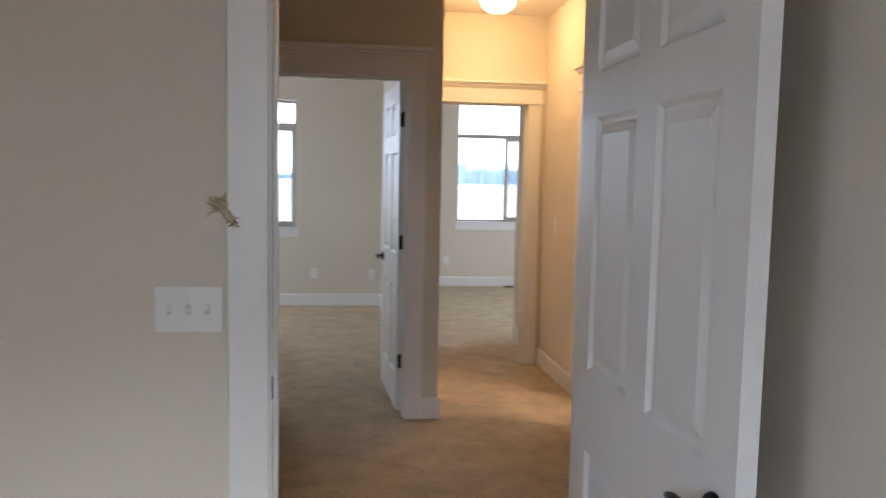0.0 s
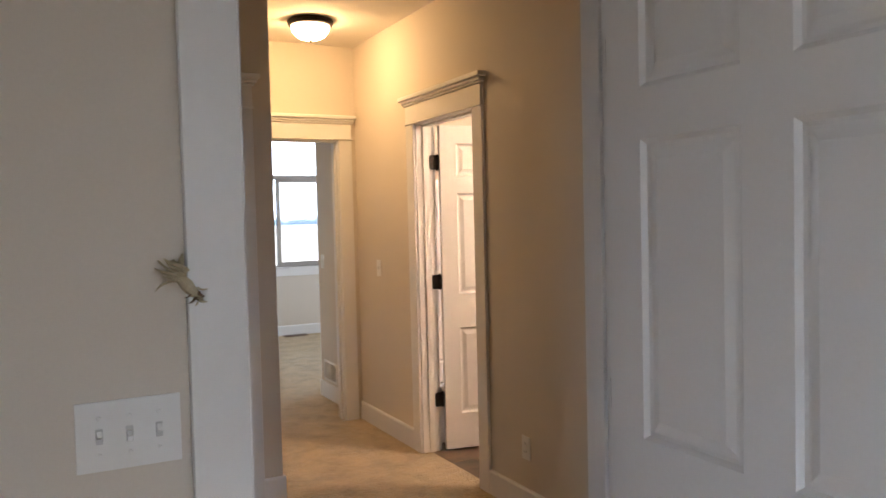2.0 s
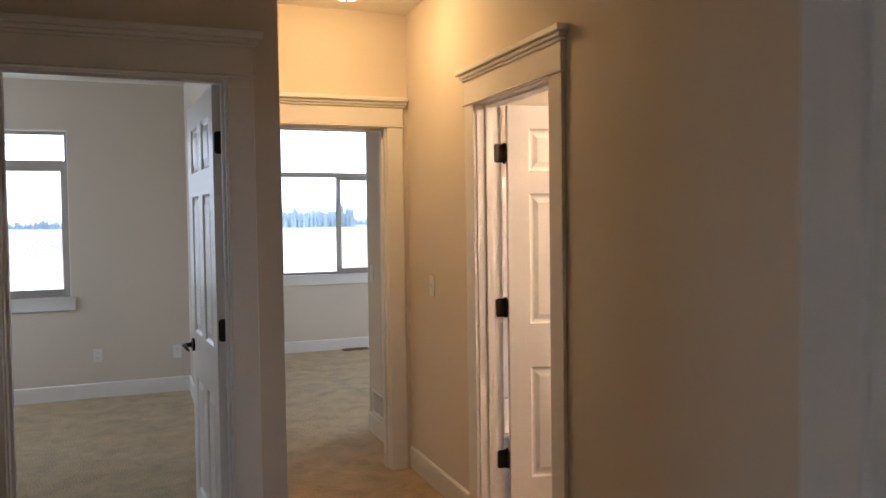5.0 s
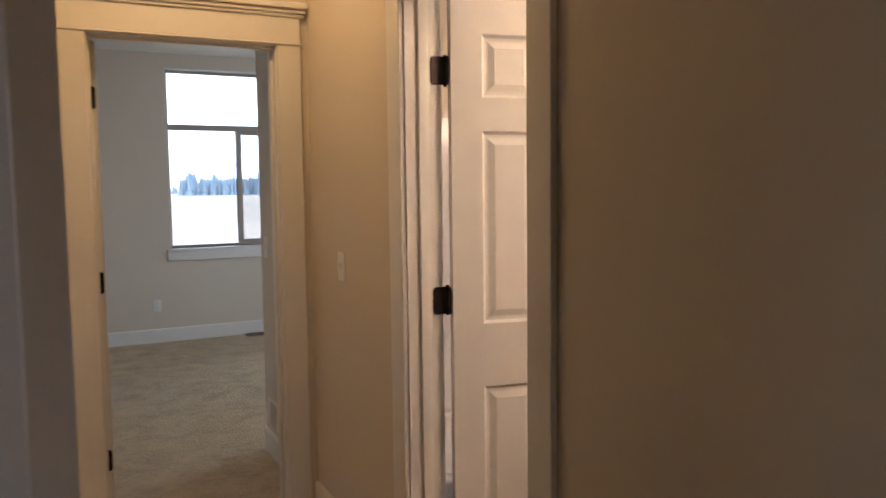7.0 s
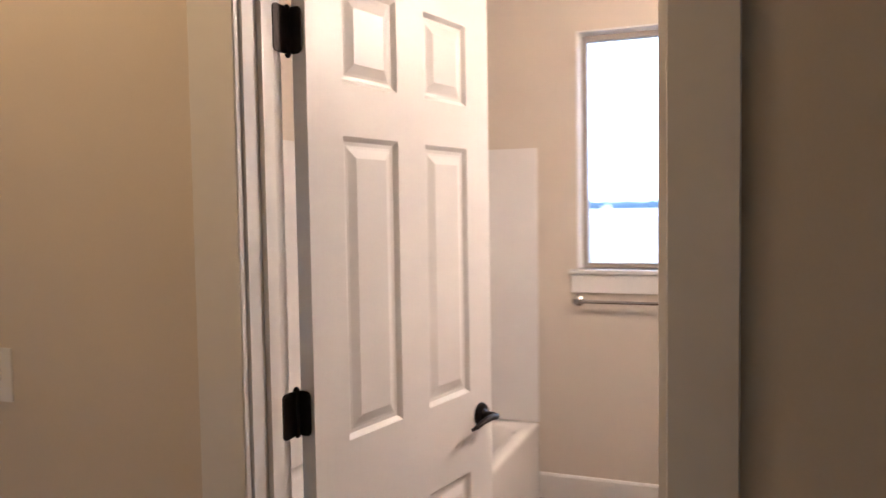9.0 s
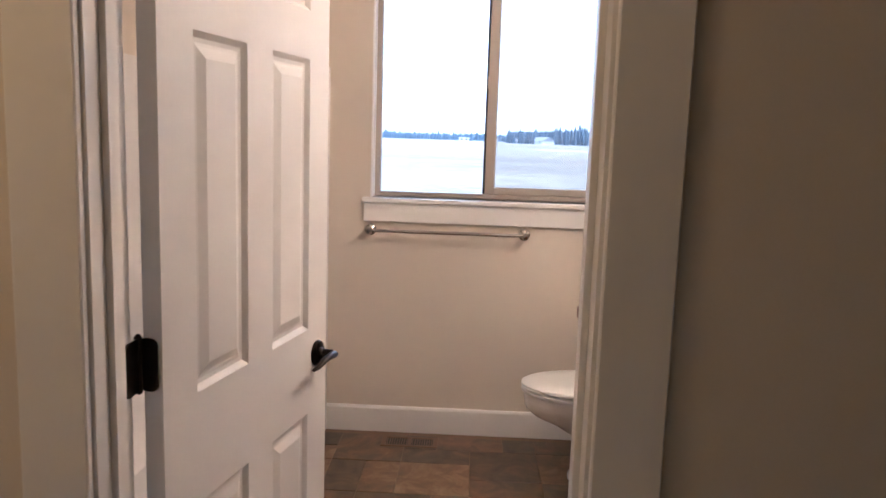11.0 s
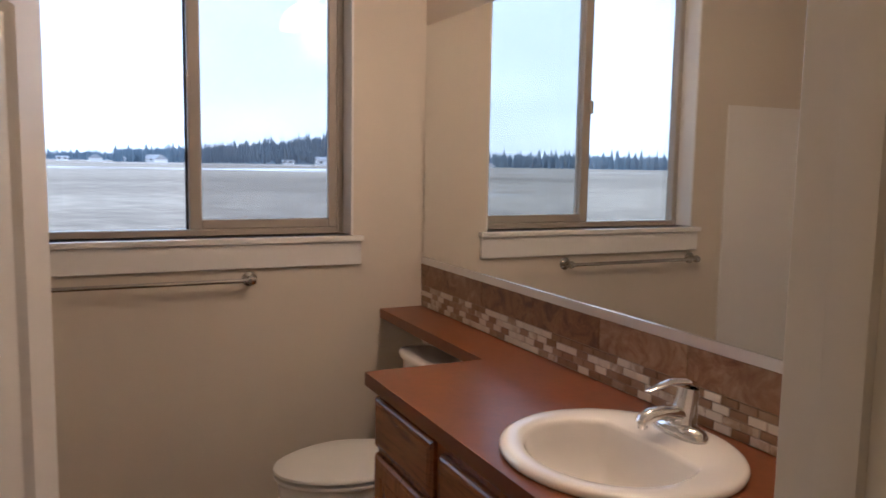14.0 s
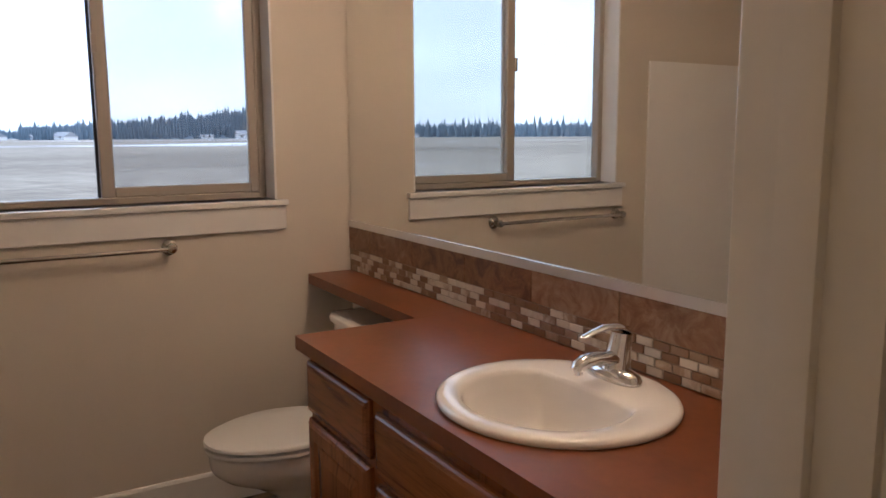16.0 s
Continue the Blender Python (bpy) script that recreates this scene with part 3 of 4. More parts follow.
# ---- windows ----
def window(name, m, w, z0, z1, label, bars=(), transom=None, sash=None, wall_t=OUT, inner=0.105):
    """A vinyl window set deep in its opening, with drywall returns, sill and apron. Local x runs along the wall, y points outward, face at y = 0."""
    ob = thing(name, m, label, "window", kind="structure")
    f = 0.034
    fr = thing("window_frame", Matrix(), "tan vinyl window frame", "")
    del fr["label"]
    fr.parent = ob
    y0, y1 = inner, wall_t - 0.004
    part("side_rail", block(0, f, y0, y1, z0, z1, 0.004, 1), vinyl_frame, fr)
    part("side_rail", block(w - f, w, y0, y1, z0, z1, 0.004, 1), vinyl_frame, fr)
    part("top_rail", block(f, w - f, y0, y1, z1 - f, z1, 0.004, 1), vinyl_frame, fr)
    part("bottom_rail", block(f, w - f, y0, y1, z0, z0 + f * 0.7, 0.004, 1), vinyl_frame, fr)
    top = z1 - f
    if transom:
        part("transom_bar", block(f, w - f, y0, y1, transom - 0.028, transom + 0.028, 0.004, 1), vinyl_frame, fr)
        part("pane", block(f - 0.01, w - f + 0.01, y1 - 0.03, y1 - 0.026, transom + 0.02, z1 - f + 0.01), glass, ob, "clear glass pane", smooth=None).visible_shadow = False
        top = transom - 0.028
    mid = w / 2
    sx0, sx1 = (mid - 0.03, w - f) if sash == "right" else (f, mid + 0.03)
    sa = thing("sliding_sash", Matrix(), "tan vinyl sliding sash", "")
    sa.parent = ob
    yb0, yb1 = y0 + 0.004, y0 + 0.03
    zb = z0 + f * 0.7
    part("stile", block(sx0, sx0 + 0.044, yb0, yb1, zb, top, 0.004, 1), vinyl_frame, sa)
    part("stile", block(sx1 - 0.034, sx1, yb0, yb1, zb, top, 0.004, 1), vinyl_frame, sa)
    part("rail", block(sx0 + 0.044, sx1 - 0.034, yb0, yb1, zb, zb + 0.036, 0.004, 1), vinyl_frame, sa)
    part("rail", block(sx0 + 0.044, sx1 - 0.034, yb0, yb1, top - 0.036, top, 0.004, 1), vinyl_frame, sa)
    part("sash_latch", block(sx0 - 0.004 if sash == "right" else sx1, sx0 + 0.012 if sash == "right" else sx1 + 0.016, yb0 - 0.012, yb0, (z0 + top) / 2 - 0.03, (z0 + top) / 2 + 0.03, 0.003), vinyl_frame, sa, "small sash latch")
    for a, b, y in ((sx0 + 0.038, sx1 - 0.028, yb0 + 0.012), ((f, sx0 + 0.03, yb1 + 0.008) if sash == "right" else (sx1 - 0.03, w - f, yb1 + 0.008))):
        part("pane", block(a, b, y, y + 0.004, zb + 0.002, top - 0.002), glass, ob, "clear glass pane", smooth=None).visible_shadow = False
    part("meeting_stile", block(sx0 + 0.012 if sash == "right" else sx1 - 0.034, sx0 + 0.05 if sash == "right" else sx1 - 0.012, yb1 + 0.002, yb1 + 0.022, zb, top, 0.003, 1), vinyl_frame, ob)
    part("gasket", block(sx0 - 0.010 if sash == "right" else sx1, sx0 if sash == "right" else sx1 + 0.010, yb1, yb1 + 0.012, zb, top), slot_dark, ob, "black glazing gasket")
    screen = part("insect_screen", block(sx0 + 0.01, sx1, wall_t - 0.010, wall_t - 0.008, zb, top), screen_mesh, ob, "fine grey insect screen", smooth=None)
    screen.visible_shadow = False
    part("window_sill", block(-0.035, w + 0.035, -0.032, inner, z0 - 0.022, z0, 0.006, 2), trim_paint, ob, "white painted window sill")
    part("apron", block(-0.028, w + 0.028, -0.018, 0, z0 - 0.115, z0 - 0.022, 0.003, 1), trim_paint, ob, "white painted apron board")
    for a, b in ((-0.0, 0.008), (w - 0.008, w)):
        part("return", block(a, b, 0.001, inner, z0, z1), trim_paint, ob)
    part("return", block(0.008, w - 0.008, 0.001, inner, z1 - 0.008, z1), trim_paint, ob)
    return ob


# local x runs along the wall: in the bathroom towards -y seen from inside
window("window_1", Matrix(((0, 1, 0, X), (-1, 0, 0, BW[1]), (0, 0, 1, 0), (0, 0, 0, 1))), BW[1] - BW[0], BW[2], BW[3], "tan vinyl sliding window with white sill over a towel bar", sash="right")
window("window_2", pose(B2W[0], B2_N, 0), B2W[1] - B2W[0], B2W[2], B2W[3], "tan vinyl bedroom window with a top light", transom=2.02, sash="right")
window("window_3", pose(B3W[0], B3_N, 0), B3W[1] - B3W[0], B3W[2], B3W[3], "tan vinyl bedroom window with a top light", transom=2.04, sash="right")
window("window_4", Matrix(((0, -1, 0, -4.2), (1, 0, 0, -2.3), (0, 0, 1, 0), (0, 0, 0, 1))), 1.5, 0.85, 2.3, "tan vinyl window in the first room", sash="right", wall_t=0.12, inner=0.06)
# the next three windows are unseen, added so that more daylight enters
window("window_7", pose(-1.3, -3.2, 0, 0, 0, 180), 1.3, 0.85, 2.3, "unseen tan vinyl window added to light the first room", sash="right", wall_t=0.12, inner=0.06)
window("window_5", Matrix(((0, -1, 0, -4.44), (1, 0, 0, 6.5), (0, 0, 1, 0), (0, 0, 0, 1))), 1.2, 0.9, 2.3, "unseen tan vinyl window added to light the bedroom", sash="right")
window("window_6", Matrix(((0, 1, 0, 3.2), (-1, 0, 0, 8.3), (0, 0, 1, 0), (0, 0, 0, 1))), 1.4, 0.9, 2.3, "unseen tan vinyl window added to light the far bedroom", sash="right")


# ---- wall plates ----
def toggle_plate(name, m, gangs, label, category="light switch", outlet=False):
    """A white plate; local x right, z up, y out of the wall."""
    ob = thing(name, m, label, category)
    w = 0.07 + 0.046 * (gangs - 1)
    part("plate", block(-w / 2, w / 2, 0, 0.0055, -0.057, 0.057, 0.003, 2), plastic, ob)
    for g in range(gangs):
        cx = (g - (gangs - 1) / 2) * 0.046
        if outlet:
            for dz in (-0.02, 0.02):
                sock = part("socket", block(cx - 0.017, cx + 0.017, 0.005, 0.0075, dz - 0.0145, dz + 0.0145, 0.002), plastic, ob)
                for sx in (-0.0065, 0.0065):
                    part("slot", block(cx + sx - 0.001, cx + sx + 0.001, 0.0073, 0.0079, dz - 0.003, dz + 0.006), slot_dark, sock)
        else:
            part("slot", block(cx - 0.0055, cx + 0.0055, 0.005, 0.0062, -0.0125, 0.0125, 0.001, 1), slot_grey, ob)
            tg = block(-0.0042, 0.0042, 0, 0.016, -0.0055, 0.0055, 0.0015)
            part("toggle", tg, plastic, ob, at=pose(cx, 0.003, 0, 25 if g != 1 else -25))
        for dz in (-0.030, 0.030):
            part("screw", lathe([(0, 0), (0.0035, 0), (0.003, 0.0012), (0, 0.0016)], 10, "y"), plastic, ob, at=pose(cx, 0.0055, dz if not outlet else dz * 0.0 + 0.0001 * dz))
    return ob


toggle_plate("switch_plate", pose(-1.953, A0, 1.122, 0, 0, 180), 3, "white three-gang toggle switch plate beside the door frame")
toggle_plate("switch_plate", pose(0, 4.63, 1.13, 0, 0, 90), 1, "white single toggle switch plate on the hall wall")
toggle_plate("switch_plate", pose(0, 5.83, 1.13, 0, 0, 90), 1, "white single toggle switch plate in the far bedroom")
toggle_plate("wall_outlet", pose(0, 2.84, 0.33, 0, 0, 90), 1, "white duplex outlet low on the hall wall", "outlet", True)
toggle_plate("wall_outlet", pose(-1.22, B2_N, 0.355, 0, 0, 180), 1, "white duplex outlet low on the bedroom wall", "outlet", True)
toggle_plate("wall_outlet", pose(-1.87, B2_N, 0.365, 0, 0, 180), 1, "white duplex outlet low on the bedroom wall", "outlet", True)
toggle_plate("wall_outlet", pose(-0.15, B3_N, 0.35, 0, 0, 180), 1, "white duplex outlet under the far bedroom window", "outlet", True)


def wall_register(m, w, h, label):
    ob = thing("air_grille", m, label, "vent")
    # near-black sheet in place of the duct's shade behind the slats
    part("shade_backing", block(-w / 2 + 0.01, w / 2 - 0.01, 0.0, 0.002, 0.012, h - 0.012), slot_dark, ob)
    for a, b, c_, d in ((-w / 2, w / 2, 0, 0.018), (-w / 2, w / 2, h - 0.018, h), (-w / 2, -w / 2 + 0.018, 0.018, h - 0.018), (w / 2 - 0.018, w / 2, 0.018, h - 0.018), (-0.006, 0.006, 0.018, h - 0.018)):
        part("frame", block(a, b, 0.001, 0.008, c_, d, 0.002, 1), plastic, ob)
    n = int((w - 0.04) / 0.016)
    for k in range(n):
        cx = -w / 2 + 0.024 + k * (w - 0.048) / (n - 1)
        part("slat", block(-0.0012, 0.0012, -0.004, 0.005, 0.016, h - 0.016), plastic, ob, at=pose(cx, 0.004, 0, 0, 0, 35))
    return ob


wall_register(pose(0, 5.70, 0.145, 0, 0, 90), 0.30, 0.17, "white metal return air grille above the baseboard")


# ---- hall ceiling lamp ----
lamp = thing("ceiling_light", pose(-0.525, 4.378, CEIL), "lit flush ceiling light, frosted bowl and dark bronze rim", "ceiling light")
part("rim", lathe([(0, 0), (0.125, 0), (0.140, -0.006), (0.143, -0.014), (0.137, -0.022), (0.140, -0.030), (0.133, -0.040), (0.118, -0.044), (0.112, -0.036), (0, -0.036)], 40), bronze, lamp, "dark bronze rim")
part("bowl", lathe([(0.116, -0.038), (0.117, -0.052), (0.110, -0.075), (0.094, -0.097), (0.068, -0.115), (0.035, -0.125), (0.0, -0.128)], 40), lamp_glow, lamp, "glowing frosted glass bowl")
part("finial", lathe([(0, -0.126), (0.010, -0.127), (0.008, -0.133), (0.005, -0.138), (0, -0.141)], 14), bronze, lamp, "small dark bronze finial")


# ---- dried ornament on the wall beside the door frame ----
orn = thing("dried_ornament", pose(-1.860, A0, 1.37), "small dried cream and brown husk ornament hung by a thread", "ornament")
part("nail", lathe([(0, -0.007), (0.003, -0.006), (0.003, 0.0)], 8, "y"), nickel, orn, at=pose(0.013, 0, 0.10))
part("thread", tube([(0.013, -0.005, 0.10), (0.010, -0.006, 0.06), (0.006, -0.010, 0.02), (0.004, -0.012, 0.0)], [0.0012] * 4, 6), dried_brown, orn)
rng = random.Random(4)


def husk(start, heading, length, width, curl, material):
    pts_, rad_ = [], []
    for k in range(7):
        q = k / 6
        h_ = heading + curl * q
        pts_.append((start[0] + length * q * math.cos(h_), start[1] - 0.006 * math.sin(math.pi * q), start[2] + length * q * math.sin(h_)))
        rad_.append(0.0008 + width * math.sin(math.pi * min(1.0, 0.12 + 0.86 * q)) ** 0.8)
    part("husk", tube(pts_, rad_, 8, 0.4), material, orn)


for k in range(24):
    husk((rng.uniform(-0.012, 0.008), -0.008 - 0.004 * rng.random(), rng.uniform(-0.008, 0.012)), radians(rng.uniform(120, 172)), rng.uniform(0.022, 0.046), rng.uniform(0.004, 0.008), rng.uniform(-0.9, 0.9), dried_cream)
part("knot", tube([(-0.012, -0.012, 0.010), (0.004, -0.017, -0.010), (0.016, -0.014, -0.026)], [0.009, 0.014, 0.011], 12, 0.8), dried_cream, orn)
for k in range(14):
    husk((rng.uniform(0.0, 0.022), -0.010 - 0.006 * rng.random(), rng.uniform(-0.034, -0.012)), radians(rng.uniform(-75, -5)), rng.uniform(0.010, 0.022), rng.uniform(0.003, 0.006), rng.uniform(-1.4, 1.4), dried_brown if k % 2 else dried_cream)


# ---- bathroom: vanity ----
ZC, CF, CT, SF = 0.857, 3.063, 1.711, 2.686
FRONT = 3.028
VX0, VX1 = H_E, 1.69
van = thing("vanity_cabinet", pose(VX0, YM, 0), "stained brown wood bathroom vanity with raised-panel fronts", "cabinet")
body = bmesh.new()
D = FRONT - YM
L = VX1 - VX0
box(body, 0, L, 0, D - 0.06, 0.0, 0.09)
box(body, 0, L, 0, D - 0.02, 0.09, 0.70)
box(body, 0, L, D - 0.02, D, 0.09, ZC - 0.039)
for a_, b_ in ((0, 0.02), (L - 0.02, L)):
    box(body, a_, b_, 0, D - 0.02, 0.70, ZC - 0.039)
part("body", body, cabinet_wood_z, van, smooth=None)


def front(name, x0, x1, z0, z1, panel, label):
    """A drawer or door front with a moulded edge; doors carry a raised panel."""
    bm = bmesh.new()
    d0, t = D + 0.001, 0.02
    edge = [(0, 0), (0.0, 0.010), (0.004, 0.012), (0.008, 0.0165), (0.014, 0.018), (0.018, t)]
    if panel:
        edge += [(0.050, t), (0.056, 0.013), (0.062, 0.011), (0.066, 0.013), (0.095, 0.019)]
    rings = []
    for i, d in edge:
        rings.append([bm.verts.new((a, d0 + d, b)) for a, b in ((x0 + i, z0 + i), (x1 - i, z0 + i), (x1 - i, z1 - i), (x0 + i, z1 - i))])
    for p, q in zip(rings, rings[1:]):
        for k in range(4):
            bm.faces.new((p[k], p[(k + 1) % 4], q[(k + 1) % 4], q[k]))
    bm.faces.new(rings[-1])
    bm.faces.new(rings[0])
    return part(name, bm, cabinet_wood_z if panel else cabinet_wood_x, van, label, smooth=None)


o = VX0
front("drawer", 1.295 - o, 1.682 - o, 0.648, 0.792, False, "stained wood drawer front")
front("door", 1.295 - o, 1.682 - o, 0.11, 0.628, True, "stained wood raised-panel door")
front("false_front", 0.62 - o, 1.258 - o, 0.622, 0.775, False, "stained wood false drawer front")
front("door", 0.945 - o, 1.258 - o, 0.11, 0.603, True, "stained wood raised-panel door")
front("door", 0.62 - o, 0.935 - o, 0.11, 0.603, True, "stained wood raised-panel door")
front("drawer", 0.16 - o, 0.585 - o, 0.648, 0.792, False, "stained wood drawer front")
front("door", 0.16 - o, 0.585 - o, 0.11, 0.628, True, "stained wood raised-panel door")

# worktop: one L-shaped sheet with a round cut-out for the basin
BX, BY, RX, RY = 0.925, 2.79, 0.258, 0.244
th = 0.038
bm = bmesh.new()
N = 48
hole = [(BX + (RX - 0.02) * math.cos(2 * math.pi * k / N), BY + (RY - 0.02) * math.sin(2 * math.pi * k / N)) for k in range(N)]


def on_rect(k, x0, x1, y0, y1):
    c_, s_ = math.cos(2 * math.pi * k / N), math.sin(2 * math.pi * k / N)
    tx = ((x1 if c_ > 0 else x0) - BX) / c_ if abs(c_) > 1e-9 else 1e9
    ty = ((y1 if s_ > 0 else y0) - BY) / s_ if abs(s_) > 1e-9 else 1e9
    q = min(tx, ty)
    return (BX + q * c_, BY + q * s_)


sq = (BX - 0.27, BX + 0.27, YM + 0.004, CF)
rim_ = [on_rect(k, *sq) for k in range(N)]
for z in (ZC, ZC - th):
    a = [bm.verts.new((*p, z)) for p in hole]
    b = [bm.verts.new((*p, z)) for p in rim_]
    for k in range(N):
        bm.faces.new((a[k], a[(k + 1) % N], b[(k + 1) % N], b[k]))
for corner_x, corner_y in ((sq[0], sq[2]), (sq[0], sq[3]), (sq[1], sq[2]), (sq[1], sq[3])):
    near = sorted(rim_, key=lambda p: (p[0] - corner_x) ** 2 + (p[1] - corner_y) ** 2)[:2]
    for z in (ZC, ZC - th):
        if min((p[0] - corner_x) ** 2 + (p[1] - corner_y) ** 2 for p in near) > 1e-10:
            bm.faces.new([bm.verts.new((*near[0], z)), bm.verts.new((corner_x, corner_y, z)), bm.verts.new((*near[1], z))])
lip = [bm.verts.new((*p, z)) for z in (ZC, ZC - th) for p in hole]
for k in range(N):
    bm.faces.new((lip[k], lip[(k + 1) % N], lip[N + (k + 1) % N], lip[N + k]))
box(bm, sq[0], sq[1], CF - 0.0006, CF, ZC - th, ZC)
for x0, x1, y0, y1 in ((VX0, sq[0], YM + 0.004, CF), (sq[1], CT, YM + 0.004, CF)):
    box(bm, x0, x1, y0, y1, ZC - th, ZC)
top_ = solid("worktop", bm, laminate, "rust-brown laminate worktop with a shelf running over the toilet tank", "countertop", kind="", smooth=None)
top_["kind"] = "thing"
bm = bmesh.new()
box(bm, CT + 0.0003, X - 0.001, YM + 0.004, SF, ZC - th, ZC)
part("shelf", bm, laminate, top_, "narrow laminate shelf over the toilet tank", smooth=None)

basin = thing("washbasin", pose(BX, BY, ZC), "round white drop-in porcelain basin set in the worktop", "sink")
outl = []
Nn = 56
for rx, ry, cy, z in ((RX - 0.004, RY - 0.004, 0, 0.0), (RX, RY, 0, 0.004), (RX, RY, 0, 0.010), (RX - 0.004, RY - 0.004, 0, 0.015), (RX - 0.012, RY - 0.012, 0, 0.0175), (RX - 0.03, RY - 0.03, 0.006, 0.018),
                      (0.194, 0.166, 0.034, 0.0165), (0.187, 0.159, 0.035, 0.013), (0.183, 0.155, 0.035, 0.004), (0.175, 0.147, 0.034, -0.03), (0.154, 0.130, 0.031, -0.08), (0.112, 0.096, 0.026, -0.118), (0.06, 0.05, 0.022, -0.132), (0.022, 0.022, 0.022, -0.136)):
    ring = []
    for k in range(Nn):
        c_, s_ = math.cos(2 * math.pi * k / Nn), math.sin(2 * math.pi * k / Nn)
        yy = cy + ry * s_
        if rx < 0.215 and s_ < 0:
            yy = cy + ry * max(s_ * 1.15, -0.62 - 0.10 * abs(s_))
        ring.append((rx * c_, yy, z))
    outl.append(ring)
part("bowl", loft(outl, close=False), porcelain, basin, smooth=50)
part("drain", lathe([(0.0, -0.1345), (0.008, -0.134), (0.020, -0.1335), (0.024, -0.1355)], 24), chrome, basin, "chrome drain", at=pose(0, 0.022, 0))
part("overflow", lathe([(0, 0), (0.008, 0), (0.009, 0.002), (0.005, 0.003), (0, 0.003)], 16, "y"), chrome, basin, at=pose(0, 0.179, -0.03, 160))

fau = thing("faucet", pose(0.937, 2.622, ZC + 0.0175), "chrome single-lever bathroom faucet on the basin rim", "faucet")
plate_ = []
for z, k_ in ((0, 1.0), (0.010, 1.0), (0.020, 0.90), (0.027, 0.66)):
    plate_.append([(0.078 * k_ * math.copysign(abs(math.cos(q)) ** 0.75, math.cos(q)), (0.026 * k_ + 0.004) * math.copysign(abs(math.sin(q)) ** 0.9, math.sin(q)), z) for q in [2 * math.pi * i / 40 for i in range(40)]])
part("base_plate", loft(plate_), chrome, fau, smooth=50)
part("spout", tube([(0, -0.015, 0.036), (0, 0.015, 0.047), (0, 0.050, 0.052), (0, 0.082, 0.050), (0, 0.101, 0.042), (0, 0.107, 0.034)], [0.026, 0.024, 0.021, 0.019, 0.017, 0.013], 20, 0.72), chrome, fau, smooth=50)
part("aerator", lathe([(0.0, 0), (0.010, 0), (0.0105, 0.012), (0.0, 0.014)], 18), chrome, fau, at=pose(0, 0.100, 0.024))
part("neck", tube([(0, -0.006, 0.018), (0, -0.012, 0.045), (0, -0.018, 0.075), (0, -0.022, 0.098)], [0.034, 0.029, 0.025, 0.023], 22), chrome, fau, smooth=50)
part("handle", tube([(0, -0.044, 0.094), (0, -0.030, 0.106), (0, -0.006, 0.114), (0, 0.030, 0.116), (0, 0.062, 0.109), (0, 0.086, 0.103), (0, 0.096, 0.104)], [0.010, 0.019, 0.019, 0.014, 0.0115, 0.010, 0.004], 18, 0.42), chrome, fau, "chrome lever handle", smooth=50)
part("pop_up_rod", lathe([(0, 0), (0.0025, 0), (0.0025, 0.05), (0.006, 0.054), (0.006, 0.060), (0, 0.063)], 12), chrome, fau, at=pose(0, -0.044, 0.02))

# ---- bathroom: mirror with metal channel ----
ZM0, ZM1 = 1.052, 1.985
MX0, MX1 = 0.16, X - 0.012
mir = thing("wall_mirror", pose(MX0, YM, ZM0), "large frameless wall mirror held by a metal channel", "mirror")
part("glass", block(0, MX1 - MX0, 0.0005, 0.006, 0, ZM1 - ZM0), mirror_silver, mir, smooth=None)
ch = bmesh.new()
box(ch, 0, MX1 - MX0, 0.0, 0.013, -0.017, -0.001)
box(ch, 0, MX1 - MX0, 0.0085, 0.013, -0.001, 0.009)
part("channel", ch, aluminium, mir, "bright metal mirror channel", smooth=None)

# ---- vanity light above the mirror ----
vl = thing("vanity_light", pose(1.30, YM, 2.32), "lit vanity light bar with frosted shades above the mirror", "wall light")
part("back_plate", block(-0.30, 0.30, 0, 0.025, -0.05, 0.05, 0.008), nickel, vl)
for sx in (-0.2, 0.0, 0.2):
    arm = part("arm", tube([(sx, 0.02, 0), (sx, 0.08, 0.0), (sx, 0.10, -0.015)], [0.008] * 3, 10), nickel, vl)
    part("shade", lathe([(0.02, 0), (0.032, -0.02), (0.048, -0.07), (0.055, -0.11), (0.052, -0.112), (0.0, -0.10)], 24), bulb_glow, vl, "glowing frosted glass shade", at=pose(sx, 0.11, 0.005))

# ---- bathroom: towel bar ----
ZB, BL_, BR_ = 1.004, 3.94, 3.208
tb = thing("towel_bar", pose(X, BR_, ZB), "polished nickel towel bar under the window", "towel bar")
LB = BL_ - BR_
part("bar", tube([(-0.055, 0.0, 0), (-0.055, LB, 0)], [0.0085, 0.0085], 18), nickel, tb)
for yy in (0, LB):
    post = part("bracket", lathe([(0, 0), (0.027, 0), (0.028, 0.005), (0.022, 0.010), (0.013, 0.016), (0.011, 0.035), (0.016, 0.042), (0.018, 0.055), (0.014, 0.066), (0, 0.069)], 26, "x"), nickel, tb, "round nickel bracket", at=pose(0, yy, 0, 0, 0, 180))

# ---- bathroom: toilet ----
TX = 2.15
toi = thing("toilet", pose(TX, YM, 0), "white elongated porcelain toilet with closed lid beside the vanity", "toilet")


def oval(w, front_y, back_y, z, n=40, p=1.0):
    cy, ry = (front_y + back_y) / 2, (front_y - back_y) / 2
    out = []
    for k in range(n):
        q = 2 * math.pi * k / n
        s_, c_ = math.sin(q), math.cos(q)
        wide = w * (1.0 - 0.12 * max(0, s_))
        out.append((wide * math.copysign(abs(c_) ** 0.9, c_), cy + ry * s_, z))
    return out


